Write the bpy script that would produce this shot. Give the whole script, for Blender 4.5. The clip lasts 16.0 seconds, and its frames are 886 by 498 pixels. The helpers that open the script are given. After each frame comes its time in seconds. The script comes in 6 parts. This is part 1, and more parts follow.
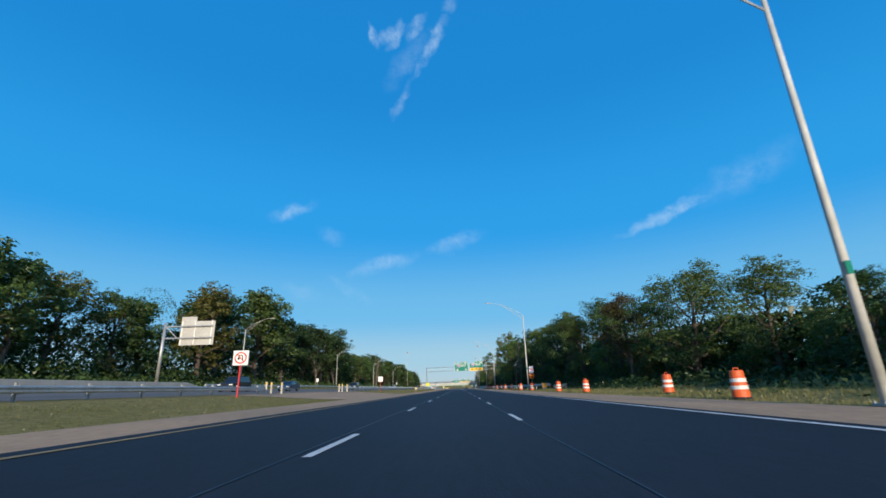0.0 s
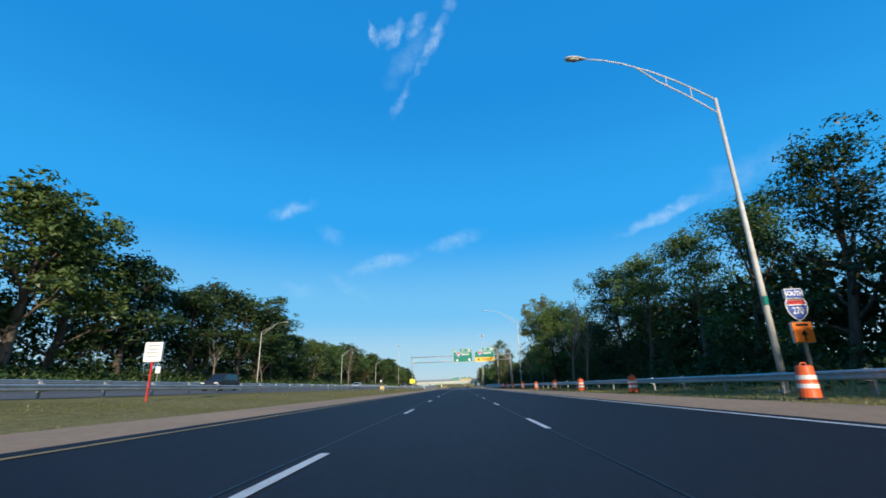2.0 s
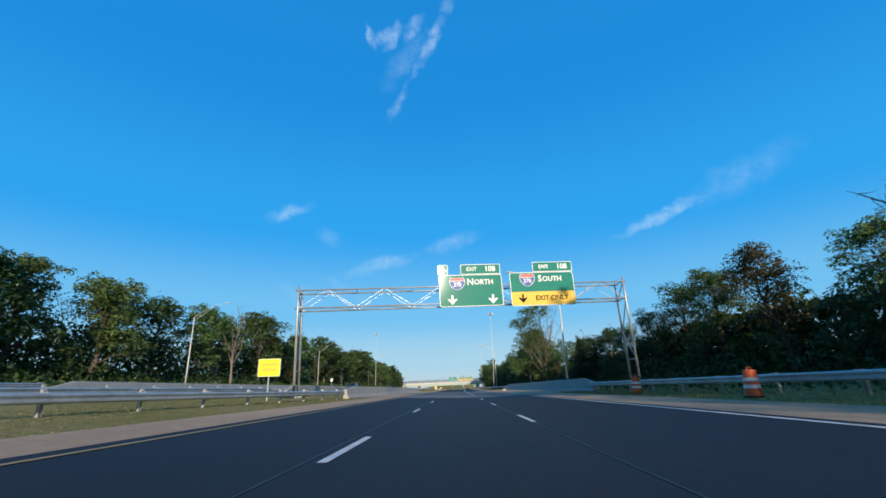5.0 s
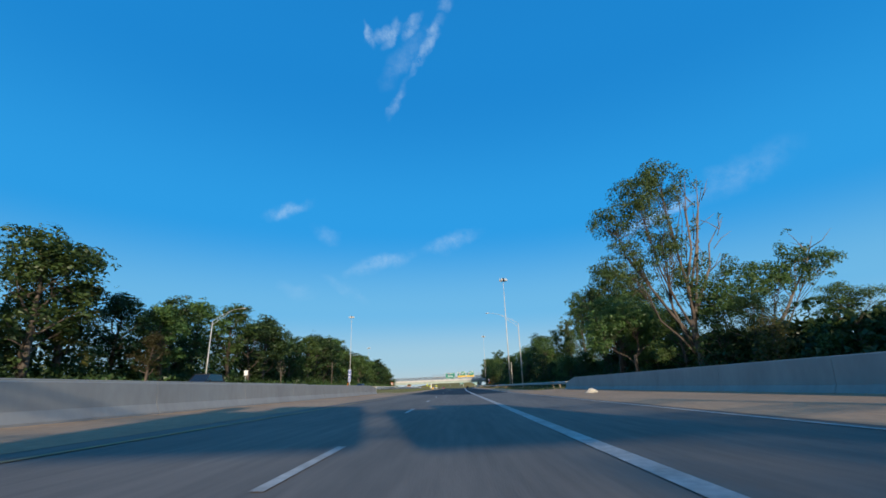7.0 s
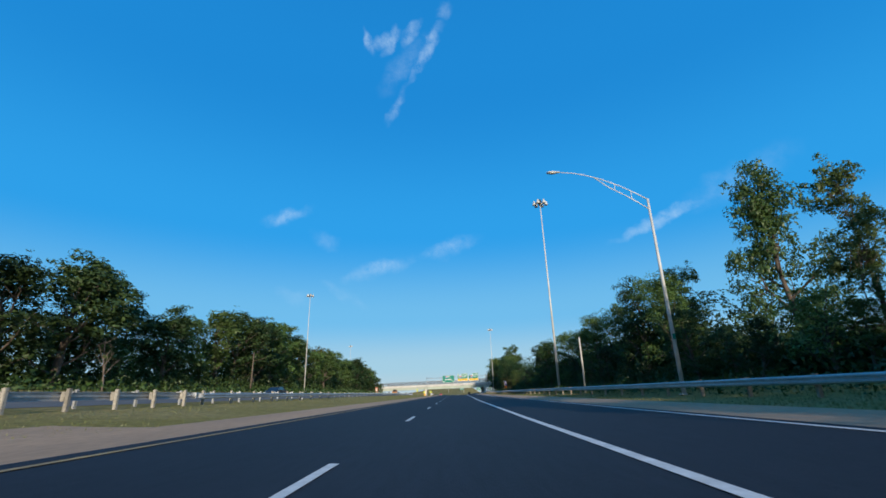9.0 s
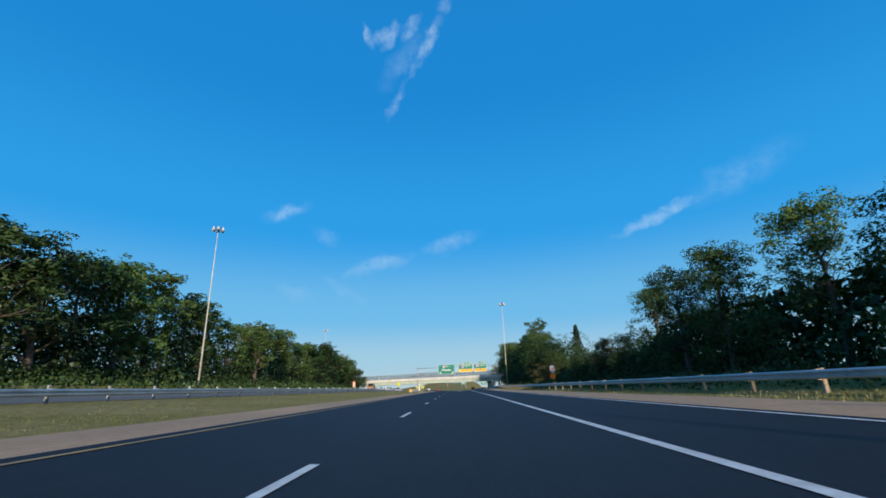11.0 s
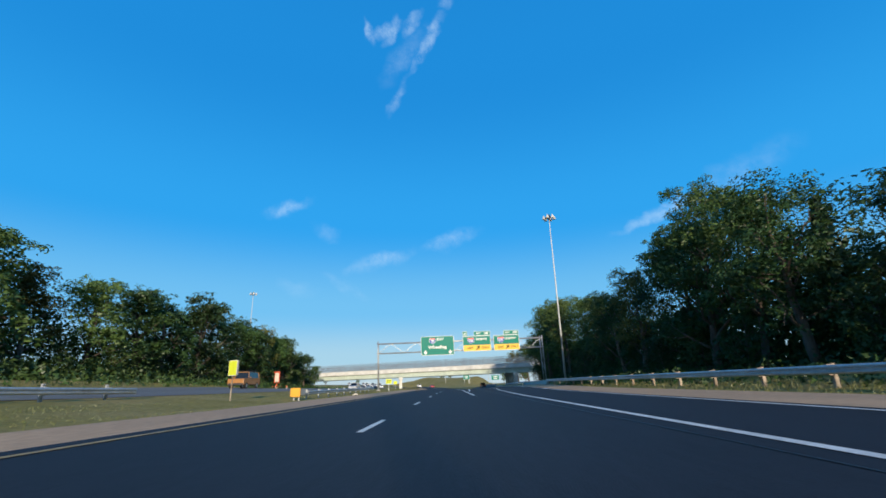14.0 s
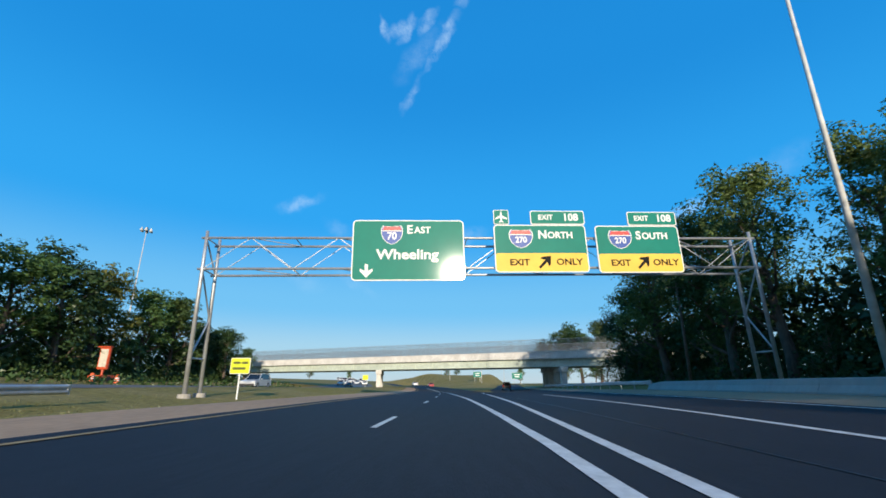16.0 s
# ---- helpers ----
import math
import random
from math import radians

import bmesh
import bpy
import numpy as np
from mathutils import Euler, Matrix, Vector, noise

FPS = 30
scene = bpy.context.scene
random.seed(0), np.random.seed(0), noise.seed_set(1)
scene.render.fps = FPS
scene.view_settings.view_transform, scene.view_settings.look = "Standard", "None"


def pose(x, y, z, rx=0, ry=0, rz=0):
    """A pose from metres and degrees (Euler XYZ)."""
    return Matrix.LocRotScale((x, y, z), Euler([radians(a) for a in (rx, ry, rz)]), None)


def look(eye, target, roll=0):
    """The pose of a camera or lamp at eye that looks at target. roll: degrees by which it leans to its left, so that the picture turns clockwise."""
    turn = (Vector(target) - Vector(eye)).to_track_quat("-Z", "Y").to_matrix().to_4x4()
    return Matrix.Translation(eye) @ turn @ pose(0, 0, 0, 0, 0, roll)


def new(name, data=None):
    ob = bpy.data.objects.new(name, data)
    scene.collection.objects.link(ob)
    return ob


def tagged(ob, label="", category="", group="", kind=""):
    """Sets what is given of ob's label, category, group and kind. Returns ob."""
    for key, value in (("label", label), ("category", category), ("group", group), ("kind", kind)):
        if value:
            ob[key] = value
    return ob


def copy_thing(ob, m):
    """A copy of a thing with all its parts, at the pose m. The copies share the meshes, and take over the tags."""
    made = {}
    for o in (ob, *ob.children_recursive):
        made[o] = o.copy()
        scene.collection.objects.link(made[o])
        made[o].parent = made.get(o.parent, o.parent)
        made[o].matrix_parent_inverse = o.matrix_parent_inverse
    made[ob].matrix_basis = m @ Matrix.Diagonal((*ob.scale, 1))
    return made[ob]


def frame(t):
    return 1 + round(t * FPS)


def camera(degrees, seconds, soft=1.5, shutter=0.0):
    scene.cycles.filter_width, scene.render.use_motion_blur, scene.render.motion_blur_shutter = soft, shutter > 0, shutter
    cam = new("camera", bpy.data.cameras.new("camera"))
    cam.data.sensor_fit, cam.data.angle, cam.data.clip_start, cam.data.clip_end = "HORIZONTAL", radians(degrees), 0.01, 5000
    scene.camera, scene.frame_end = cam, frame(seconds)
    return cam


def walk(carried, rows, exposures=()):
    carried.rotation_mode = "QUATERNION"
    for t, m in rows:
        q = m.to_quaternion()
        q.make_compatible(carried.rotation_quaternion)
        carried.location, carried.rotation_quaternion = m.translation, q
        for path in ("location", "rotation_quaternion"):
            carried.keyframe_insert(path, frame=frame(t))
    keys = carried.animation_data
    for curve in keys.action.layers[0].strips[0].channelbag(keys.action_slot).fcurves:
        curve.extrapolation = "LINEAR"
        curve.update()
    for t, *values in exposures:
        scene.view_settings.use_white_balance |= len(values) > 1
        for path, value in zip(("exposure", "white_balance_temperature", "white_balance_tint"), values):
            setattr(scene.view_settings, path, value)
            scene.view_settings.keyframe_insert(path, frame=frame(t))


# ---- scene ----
cam = camera(90.0, 16.0, soft=1.65, shutter=0.06)
PATH = [  # seconds, x, y, z, heading to the left, pitch, lean
    (0, 0, 0, 0.9, 1.524, 17.446, -1.567),
    (0.5, 0, 15.95, 0.9, 1.371, 17.46, -1.556),
    (1, -0.054, 31.9, 0.901, 1.352, 17.468, -1.551),
    (1.5, -0.126, 47.85, 0.903, 1.509, 17.468, -1.533),
    (2, -0.198, 63.8, 0.904, 1.518, 17.296, -1.509),
    (2.5, -0.27, 79.73, 0.906, 1.388, 17.429, -1.509),
    (3, -0.306, 95.62, 0.906, 1.304, 17.519, -1.533),
    (3.5, -0.342, 111.48, 0.907, 1.269, 17.525, -1.555),
    (4, -0.378, 127.3, 0.908, 1.335, 17.515, -1.573),
    (5.2, -0.333, 165.11, 0.907, 1.133, 17.521, -1.765),
    (6.3, -0.295, 199.565, 0.906, 0.779, 17.278, -1.8),
    (6.5, -0.288, 205.83, 0.906, 0.834, 17.816, -1.787),
    (7, -0.27, 221.43, 0.906, 0.978, 17.333, -1.749),
    (7.5, -0.315, 236.98, 0.907, 0.921, 17.604, -1.725),
    (8, -0.36, 252.5, 0.908, 0.9, 17.61, -1.74),
    (8.5, -0.405, 267.98, 0.909, 0.899, 17.491, -1.774),
    (9, -0.45, 283.42, 0.909, 0.818, 18.064, -1.779),
    (9.2, -0.437, 289.573, 0.909, 0.95, 17.371, -1.773),
    (10.2, -0.369, 320.34, 0.908, 0.818, 17.515, -1.756),
    (11.5, -0.288, 360.08, 0.906, 0.892, 17.44, -1.86),
    (12, -0.252, 375.3, 0.905, 0.886, 17.318, -1.872),
    (12.5, -0.216, 390.5, 0.905, 0.909, 17.257, -1.878),
    (13, -0.207, 405.7, 0.904, 0.955, 17.182, -1.873),
    (13.5, -0.198, 420.9, 0.904, 1.049, 17.075, -1.81),
    (14, -0.189, 436.1, 0.904, 0.985, 17.052, -1.625),
    (14.5, -0.18, 451.3, 0.904, 0.962, 17.016, -1.445),
    (15, -0.225, 466.5, 0.905, 1.198, 17.02, -0.977),
    (15.5, -0.27, 481.7, 0.906, 1.676, 17.012, -0.512),
    (16, -0.315, 496.9, 0.907, 2.336, 16.897, 0.167),
]


def eye_pose(x, y, z, yaw, pitch, lean):
    a, b = radians(yaw), radians(pitch)
    d = Vector((-math.sin(a) * math.cos(b), math.cos(a) * math.cos(b), math.sin(b)))
    e = Vector((x, y, z))
    return look(e, e + d, lean)


EXPOSURE = [(0, 0.0), (1, 0.06), (2, 0.13), (3, 0.22), (4, 0.24), (5, 0.1), (6.5, -0.06), (7.5, -0.05), (8.5, 0.02), (9.5, 0.0), (12, -0.03), (13, 0.0), (14.5, 0.13), (16, 0.14)]
walk(cam, [(t, eye_pose(*row)) for t, *row in PATH], EXPOSURE)

# ---- sky, sun ----
SUN_BACK = 10.5   # degrees that the sun stands to the right of straight behind
SUN_UP = 13.8
SKY_BLUES = [(0.0, (0.50, 0.61, 0.69)), (0.06, (0.38, 0.60, 0.75)), (0.16, (0.165, 0.50, 0.82)), (0.34, (0.026, 0.350, 0.82)), (0.62, (0.012, 0.255, 0.69)), (1.0, (0.010, 0.19, 0.56))]
world = bpy.data.worlds.new("sky")
scene.world = world
world.use_nodes = True
wt = world.node_tree
wt.nodes.clear()


def wnode(kind, **values):
    n = wt.nodes.new(kind)
    for k, v in values.items():
        n.inputs[int(k[1:])].default_value = v
    return n


def wmath(op, a, b=None, clamp=False):
    n = wt.nodes.new("ShaderNodeMath")
    n.operation, n.use_clamp = op, clamp
    for i, v in enumerate((a, b)):
        if v is None:
            continue
        if isinstance(v, (int, float)):
            n.inputs[i].default_value = v
        else:
            wt.links.new(v, n.inputs[i])
    return n.outputs[0]


def wdot(a, vec):
    n = wt.nodes.new("ShaderNodeVectorMath")
    n.operation = "DOT_PRODUCT"
    wt.links.new(a, n.inputs[0])
    n.inputs[1].default_value = vec
    return n.outputs["Value"]


sky = wt.nodes.new("ShaderNodeTexSky")
sky.sky_type, sky.sun_disc = "NISHITA", False
sky.sun_elevation, sky.sun_rotation = radians(SUN_UP), radians(180 - SUN_BACK)
sky.altitude, sky.air_density, sky.dust_density, sky.ozone_density = 200, 1.0, 0.35, 3.0
tint = wt.nodes.new("ShaderNodeMix")
tint.data_type, tint.blend_type = "RGBA", "MULTIPLY"
tint.inputs[0].default_value = 1.0
tint.inputs[7].default_value = (0.36, 0.92, 1.22, 1)
wt.links.new(sky.outputs[0], tint.inputs[6])

# a deep summer-evening blue away from the sun, paler and hazier towards the horizon
high = wt.nodes.new("ShaderNodeSeparateXYZ")
sky_way = wt.nodes.new("ShaderNodeTexCoord")
wt.links.new(sky_way.outputs["Generated"], high.inputs[0])
ramp = wt.nodes.new("ShaderNodeValToRGB")
ramp.color_ramp.interpolation = "EASE"
while len(ramp.color_ramp.elements) < 6:
    ramp.color_ramp.elements.new(0.5)
for e, (at, c) in zip(ramp.color_ramp.elements, SKY_BLUES):
    e.position, e.color = at, (*c, 1)
wt.links.new(high.outputs[2], ramp.inputs[0])
lift = wt.nodes.new("ShaderNodeVectorMath")
lift.operation = "SCALE"
lift.inputs["Scale"].default_value = 1 / 0.12
wt.links.new(ramp.outputs[0], lift.inputs[0])
blend = wt.nodes.new("ShaderNodeMix")
blend.data_type = "RGBA"
blend.inputs[0].default_value = 0.93
wt.links.new(tint.outputs[2], blend.inputs[6])
wt.links.new(lift.outputs[0], blend.inputs[7])

# the sky pales round the low sun
sun_way = (math.sin(radians(SUN_BACK)) * math.cos(radians(SUN_UP)), -math.cos(radians(SUN_BACK)) * math.cos(radians(SUN_UP)), math.sin(radians(SUN_UP)))
near_sun = wmath("MULTIPLY_ADD", wdot(sky_way.outputs["Generated"], sun_way), 1.5, True)
near_sun.node.inputs[2].default_value = -0.5
near_sun = wmath("MULTIPLY", wmath("MULTIPLY", near_sun, near_sun), 0.7)
glow = wt.nodes.new("ShaderNodeMix")
glow.data_type = "RGBA"
glow.inputs[7].default_value = (0.50 / 0.12, 0.47 / 0.12, 0.42 / 0.12, 1)
wt.links.new(near_sun, glow.inputs[0])
wt.links.new(blend.outputs[2], glow.inputs[6])

# thin wisps of cloud: from (bearing, height) to (bearing, height) in degrees, half width, strength
WISPS = [(-12.29, 43.89, -10.81, 41.61, 0.34, 0.9), (-11.36, 42.42, -6.92, 43.57, 0.47, 0.9), (-7.29, 44.15, -8.88, 41.83, 0.41, 0.9),
         (-3.63, 45.23, -5.68, 42.76, 0.47, 0.8), (-0.56, 44.15, -4.85, 39.09, 0.47, 1), (1.09, 46.83, -0.48, 45.53, 0.47, 0.5),
         (-6.09, 37.41, -8.39, 34.21, 0.41, 0.7), (-2.98, 42.89, -9.01, 38.1, 0.82, 0.35), (-23.76, 20.45, -19.13, 22.53, 0.61, 0.8),
         (-17.64, 19.41, -14.94, 17.84, 0.61, 0.3), (-3.2, 17.2, 3.34, 19.15, 0.74, 0.6), (-12.93, 14.46, -5.95, 16.52, 0.74, 0.7)]
WISPS += [(-21.66, 12.22, -17.9, 11.52, 0.61, 0.25), (22.35, 17.24, 31.18, 19.99, 0.44, 0.75), (30.82, 19.94, 40.06, 22.54, 1.1, 0.3), (-15.89, 13.25, -11.54, 11.18, 0.47, 0.3)]


def bearing(az, el):
    a, e = radians(az), radians(el)
    return Vector((math.sin(a) * math.cos(e), math.cos(a) * math.cos(e), math.sin(e)))


coord = wt.nodes.new("ShaderNodeTexCoord")
wob = wt.nodes.new("ShaderNodeTexNoise")
wob.inputs["Scale"].default_value, wob.inputs["Detail"].default_value = 22, 7
wt.links.new(coord.outputs["Generated"], wob.inputs["Vector"])
off = wt.nodes.new("ShaderNodeVectorMath")
off.operation = "MULTIPLY_ADD"
wt.links.new(wob.outputs["Color"], off.inputs[0])
off.inputs[1].default_value, off.inputs[2].default_value = (0.05,) * 3, (-0.025,) * 3
bent = wt.nodes.new("ShaderNodeVectorMath")
wt.links.new(coord.outputs["Generated"], bent.inputs[0])
wt.links.new(off.outputs[0], bent.inputs[1])
fine = wt.nodes.new("ShaderNodeTexNoise")
fine.inputs["Scale"].default_value, fine.inputs["Detail"].default_value, fine.inputs["Roughness"].default_value = 30, 8, 0.7
wt.links.new(coord.outputs["Generated"], fine.inputs["Vector"])
thick = wmath("MULTIPLY_ADD", fine.outputs[0], 2.6)
thick.node.inputs[2].default_value = -0.75
cover = None
for a0, e0, a1, e1, wide, strong in WISPS:
    p, q = bearing(a0, e0), bearing(a1, e1)
    c = (p + q).normalized()
    along = (q - p).normalized()
    across = c.cross(along).normalized()
    u = wmath("DIVIDE", wdot(bent.outputs[0], along), max((q - p).length * 0.62, 0.012))
    v = wmath("DIVIDE", wdot(bent.outputs[0], across), radians(wide) * 1.5)
    ahead = wmath("GREATER_THAN", wdot(bent.outputs[0], c), 0.5)
    r = wmath("ADD", wmath("MULTIPLY", u, u), wmath("MULTIPLY", v, v))
    m = wmath("SUBTRACT", 1.0, wmath("MULTIPLY", r, 0.6), True)
    m = wmath("MULTIPLY", wmath("MULTIPLY", m, m), ahead)
    m = wmath("MULTIPLY", m, strong)
    cover = m if cover is None else wmath("MAXIMUM", cover, m)
thick = wmath("MULTIPLY", thick, 1.0, True)
cover = wmath("MULTIPLY", wmath("MULTIPLY", cover, thick), 0.62, True)
clouds = wt.nodes.new("ShaderNodeMix")
clouds.data_type = "RGBA"
clouds.inputs[7].default_value = (4.6, 6.3, 8.0, 1)
wt.links.new(cover, clouds.inputs[0])
wt.links.new(glow.outputs[2], clouds.inputs[6])
back = wt.nodes.new("ShaderNodeBackground")
back.inputs[1].default_value = 0.12
wt.links.new(clouds.outputs[2], back.inputs[0])
wout = wt.nodes.new("ShaderNodeOutputWorld")
wt.links.new(back.outputs[0], wout.inputs[0])

sun = new("sun", bpy.data.lights.new("sun", "SUN"))
sun.data.energy, sun.data.angle, sun.data.color = 5.0, radians(0.6), (1.0, 0.88, 0.70)
to_sun = Vector((math.sin(radians(SUN_BACK)) * math.cos(radians(SUN_UP)), -math.cos(radians(SUN_BACK)) * math.cos(radians(SUN_UP)), math.sin(radians(SUN_UP))))
sun.matrix_world = look((0, 0, 80), Vector((0, 0, 80)) - to_sun)


# ---- materials ----
def material(name, colour, rough=0.7, metal=0.0, vary=0.25, grain=6.0, bump=0.15, fine_scale=60.0, second=None, blotch=0.5, stretch=None, object_random=0.0, island_random=0.0, spec=0.5):
    """A surface with blotches at one scale and grain at a finer one."""
    m = bpy.data.materials.new(name)
    m.use_nodes = True
    t = m.node_tree
    bsdf = t.nodes["Principled BSDF"]
    bsdf.inputs["Roughness"].default_value, bsdf.inputs["Metallic"].default_value = rough, metal
    bsdf.inputs["Specular IOR Level"].default_value = spec
    geo = t.nodes.new("ShaderNodeNewGeometry")
    vec = geo.outputs["Position"]
    if stretch:
        mp = t.nodes.new("ShaderNodeMapping")
        mp.inputs["Scale"].default_value = stretch
        t.links.new(vec, mp.inputs[0])
        vec = mp.outputs[0]
    big = t.nodes.new("ShaderNodeTexNoise")
    big.inputs["Scale"].default_value, big.inputs["Detail"].default_value = blotch, 5
    small = t.nodes.new("ShaderNodeTexNoise")
    small.inputs["Scale"].default_value, small.inputs["Detail"].default_value = grain, 4
    t.links.new(vec, big.inputs["Vector"])
    t.links.new(vec, small.inputs["Vector"])
    c0 = Vector(colour)
    c1 = Vector(second) if second else c0 * (1 - vary)
    ramp = t.nodes.new("ShaderNodeMapRange")
    ramp.inputs[1].default_value, ramp.inputs[2].default_value = 0.35, 0.65
    t.links.new(big.outputs[0], ramp.inputs[0])
    mix = t.nodes.new("ShaderNodeMix")
    mix.data_type = "RGBA"
    mix.inputs[6].default_value, mix.inputs[7].default_value = (*c0, 1), (*c1, 1)
    t.links.new(ramp.outputs[0], mix.inputs[0])
    level = t.nodes.new("ShaderNodeMapRange")
    level.inputs[1].default_value, level.inputs[2].default_value = 0.3, 0.7
    level.inputs[3].default_value, level.inputs[4].default_value = 1 - vary, 1 + vary
    t.links.new(small.outputs[0], level.inputs[0])
    value = level.outputs[0]
    for amount, source in ((object_random, "ShaderNodeObjectInfo"), (island_random, None)):
        if amount:
            out = t.nodes.new(source).outputs["Random"] if source else geo.outputs["Random Per Island"]
            r = t.nodes.new("ShaderNodeMapRange")
            r.inputs[3].default_value, r.inputs[4].default_value = 1 - amount, 1 + amount
            t.links.new(out, r.inputs[0])
            k = t.nodes.new("ShaderNodeMath")
            k.operation = "MULTIPLY"
            t.links.new(value, k.inputs[0])
            t.links.new(r.outputs[0], k.inputs[1])
            value = k.outputs[0]
    shade = t.nodes.new("ShaderNodeVectorMath")
    shade.operation = "SCALE"
    t.links.new(mix.outputs[2], shade.inputs[0])
    t.links.new(value, shade.inputs["Scale"])
    t.links.new(shade.outputs[0], bsdf.inputs["Base Color"])
    if bump:
        f = t.nodes.new("ShaderNodeTexNoise")
        f.inputs["Scale"].default_value, f.inputs["Detail"].default_value = fine_scale, 3
        t.links.new(vec, f.inputs["Vector"])
        b = t.nodes.new("ShaderNodeBump")
        b.inputs["Strength"].default_value, b.inputs["Distance"].default_value = bump, 0.02
        t.links.new(f.outputs[0], b.inputs["Height"])
        t.links.new(b.outputs[0], bsdf.inputs["Normal"])
    return m


def glazed(m, weight=0.6, rough=0.06):
    """A clear glossy film over a material."""
    b = m.node_tree.nodes["Principled BSDF"]
    b.inputs["Coat Weight"].default_value, b.inputs["Coat Roughness"].default_value = weight, rough
    return m


def leaf_material(name, colour, second, glow=0.25):
    m = bpy.data.materials.new(name)
    m.use_nodes = True
    t = m.node_tree
    t.nodes.clear()
    out = t.nodes.new("ShaderNodeOutputMaterial")
    geo, info = t.nodes.new("ShaderNodeNewGeometry"), t.nodes.new("ShaderNodeObjectInfo")
    mix = t.nodes.new("ShaderNodeMix")
    mix.data_type = "RGBA"
    mix.inputs[6].default_value, mix.inputs[7].default_value = (*colour, 1), (*second, 1)
    t.links.new(geo.outputs["Random Per Island"], mix.inputs[0])
    hue = t.nodes.new("ShaderNodeHueSaturation")
    a, b = t.nodes.new("ShaderNodeMapRange"), t.nodes.new("ShaderNodeMapRange")
    a.inputs[3].default_value, a.inputs[4].default_value = 0.482, 0.520
    b.inputs[3].default_value, b.inputs[4].default_value = 0.7, 1.3
    frac = t.nodes.new("ShaderNodeMath")
    frac.operation = "FRACT"
    mul = t.nodes.new("ShaderNodeMath")
    mul.operation = "MULTIPLY"
    mul.inputs[1].default_value = 7.31
    t.links.new(info.outputs["Random"], mul.inputs[0])
    t.links.new(mul.outputs[0], frac.inputs[0])
    t.links.new(info.outputs["Random"], a.inputs[0])
    t.links.new(frac.outputs[0], b.inputs[0])
    t.links.new(a.outputs[0], hue.inputs["Hue"])
    t.links.new(b.outputs[0], hue.inputs["Value"])
    t.links.new(mix.outputs[2], hue.inputs["Color"])
    d, tr, gl = t.nodes.new("ShaderNodeBsdfDiffuse"), t.nodes.new("ShaderNodeBsdfTranslucent"), t.nodes.new("ShaderNodeBsdfGlossy")
    gl.inputs["Roughness"].default_value = 0.45
    gl.inputs["Color"].default_value = (0.5, 0.5, 0.5, 1)
    for n in (d, tr):
        t.links.new(hue.outputs[0], n.inputs["Color"])
    s1, s2 = t.nodes.new("ShaderNodeMixShader"), t.nodes.new("ShaderNodeMixShader")
    s1.inputs[0].default_value, s2.inputs[0].default_value = glow, 0.06
    t.links.new(d.outputs[0], s1.inputs[1])
    t.links.new(tr.outputs[0], s1.inputs[2])
    t.links.new(s1.outputs[0], s2.inputs[1])
    t.links.new(gl.outputs[0], s2.inputs[2])
    t.links.new(s2.outputs[0], out.inputs[0])
    return m


ASPHALT = material("asphalt", (0.019, 0.022, 0.030), 0.75, vary=0.16, grain=9, bump=0.5, fine_scale=70, second=(0.015, 0.018, 0.024), blotch=0.25, stretch=(1.0, 0.12, 1), spec=0.22)
WORN_CONCRETE = material("worn_concrete_paving", (0.19, 0.155, 0.125), 0.8, vary=0.14, grain=7, bump=0.3, second=(0.13, 0.108, 0.088), blotch=0.5, stretch=(1.0, 0.08, 1))
SHOULDER = material("pinkish_shoulder_paving", (0.47, 0.29, 0.165), 0.9, vary=0.15, grain=8, bump=0.4, second=(0.37, 0.235, 0.14), blotch=0.35, stretch=(1, 0.3, 1))
OLD_ASPHALT = material("old_grey_asphalt", (0.16, 0.145, 0.13), 0.8, vary=0.15, grain=6, bump=0.4, second=(0.115, 0.105, 0.097), blotch=0.3, stretch=(1, 0.15, 1))
PAINT_WHITE = material("white_road_paint", (0.72, 0.71, 0.68), 0.6, vary=0.12, grain=12, bump=0.25, second=(0.55, 0.54, 0.51), blotch=2.0)
PAINT_OLD = material("worn_white_road_paint", (0.50, 0.48, 0.45), 0.7, vary=0.2, grain=9, bump=0.2, second=(0.36, 0.34, 0.31), blotch=1.2)
PAINT_YELLOW = material("yellow_road_paint", (0.42, 0.27, 0.09), 0.65, vary=0.2, grain=9, bump=0.2, second=(0.30, 0.20, 0.08), blotch=1.0)
TAR = material("tar_seam", (0.02, 0.02, 0.021), 0.5, vary=0.2, bump=0.1)
GRASS = material("mown_grass", (0.225, 0.182, 0.054), 0.95, vary=0.3, grain=3.5, bump=0.9, fine_scale=25, second=(0.285, 0.220, 0.088), blotch=0.18, spec=0.1)
BLADE = leaf_material("grass_blades", (0.115, 0.135, 0.036), (0.175, 0.165, 0.060), 0.25)
CONCRETE = material("barrier_concrete", (0.38, 0.362, 0.33), 0.85, vary=0.05, grain=4, bump=0.2, second=(0.33, 0.312, 0.285), blotch=0.6, stretch=(1, 1, 0.5))
PIER_WHITE = material("pale_pier_concrete", (0.66, 0.64, 0.60), 0.8, vary=0.1, grain=3, bump=0.2, second=(0.52, 0.50, 0.46), blotch=0.5)
GIRDER = material("pale_green_girder_paint", (0.50, 0.56, 0.48), 0.6, vary=0.1, grain=2, bump=0.1, second=(0.42, 0.47, 0.40), blotch=0.4)
GALV = material("galvanised_steel", (0.50, 0.51, 0.52), 0.45, 0.55, vary=0.12, grain=5, bump=0.1, second=(0.40, 0.40, 0.40), blotch=0.8)
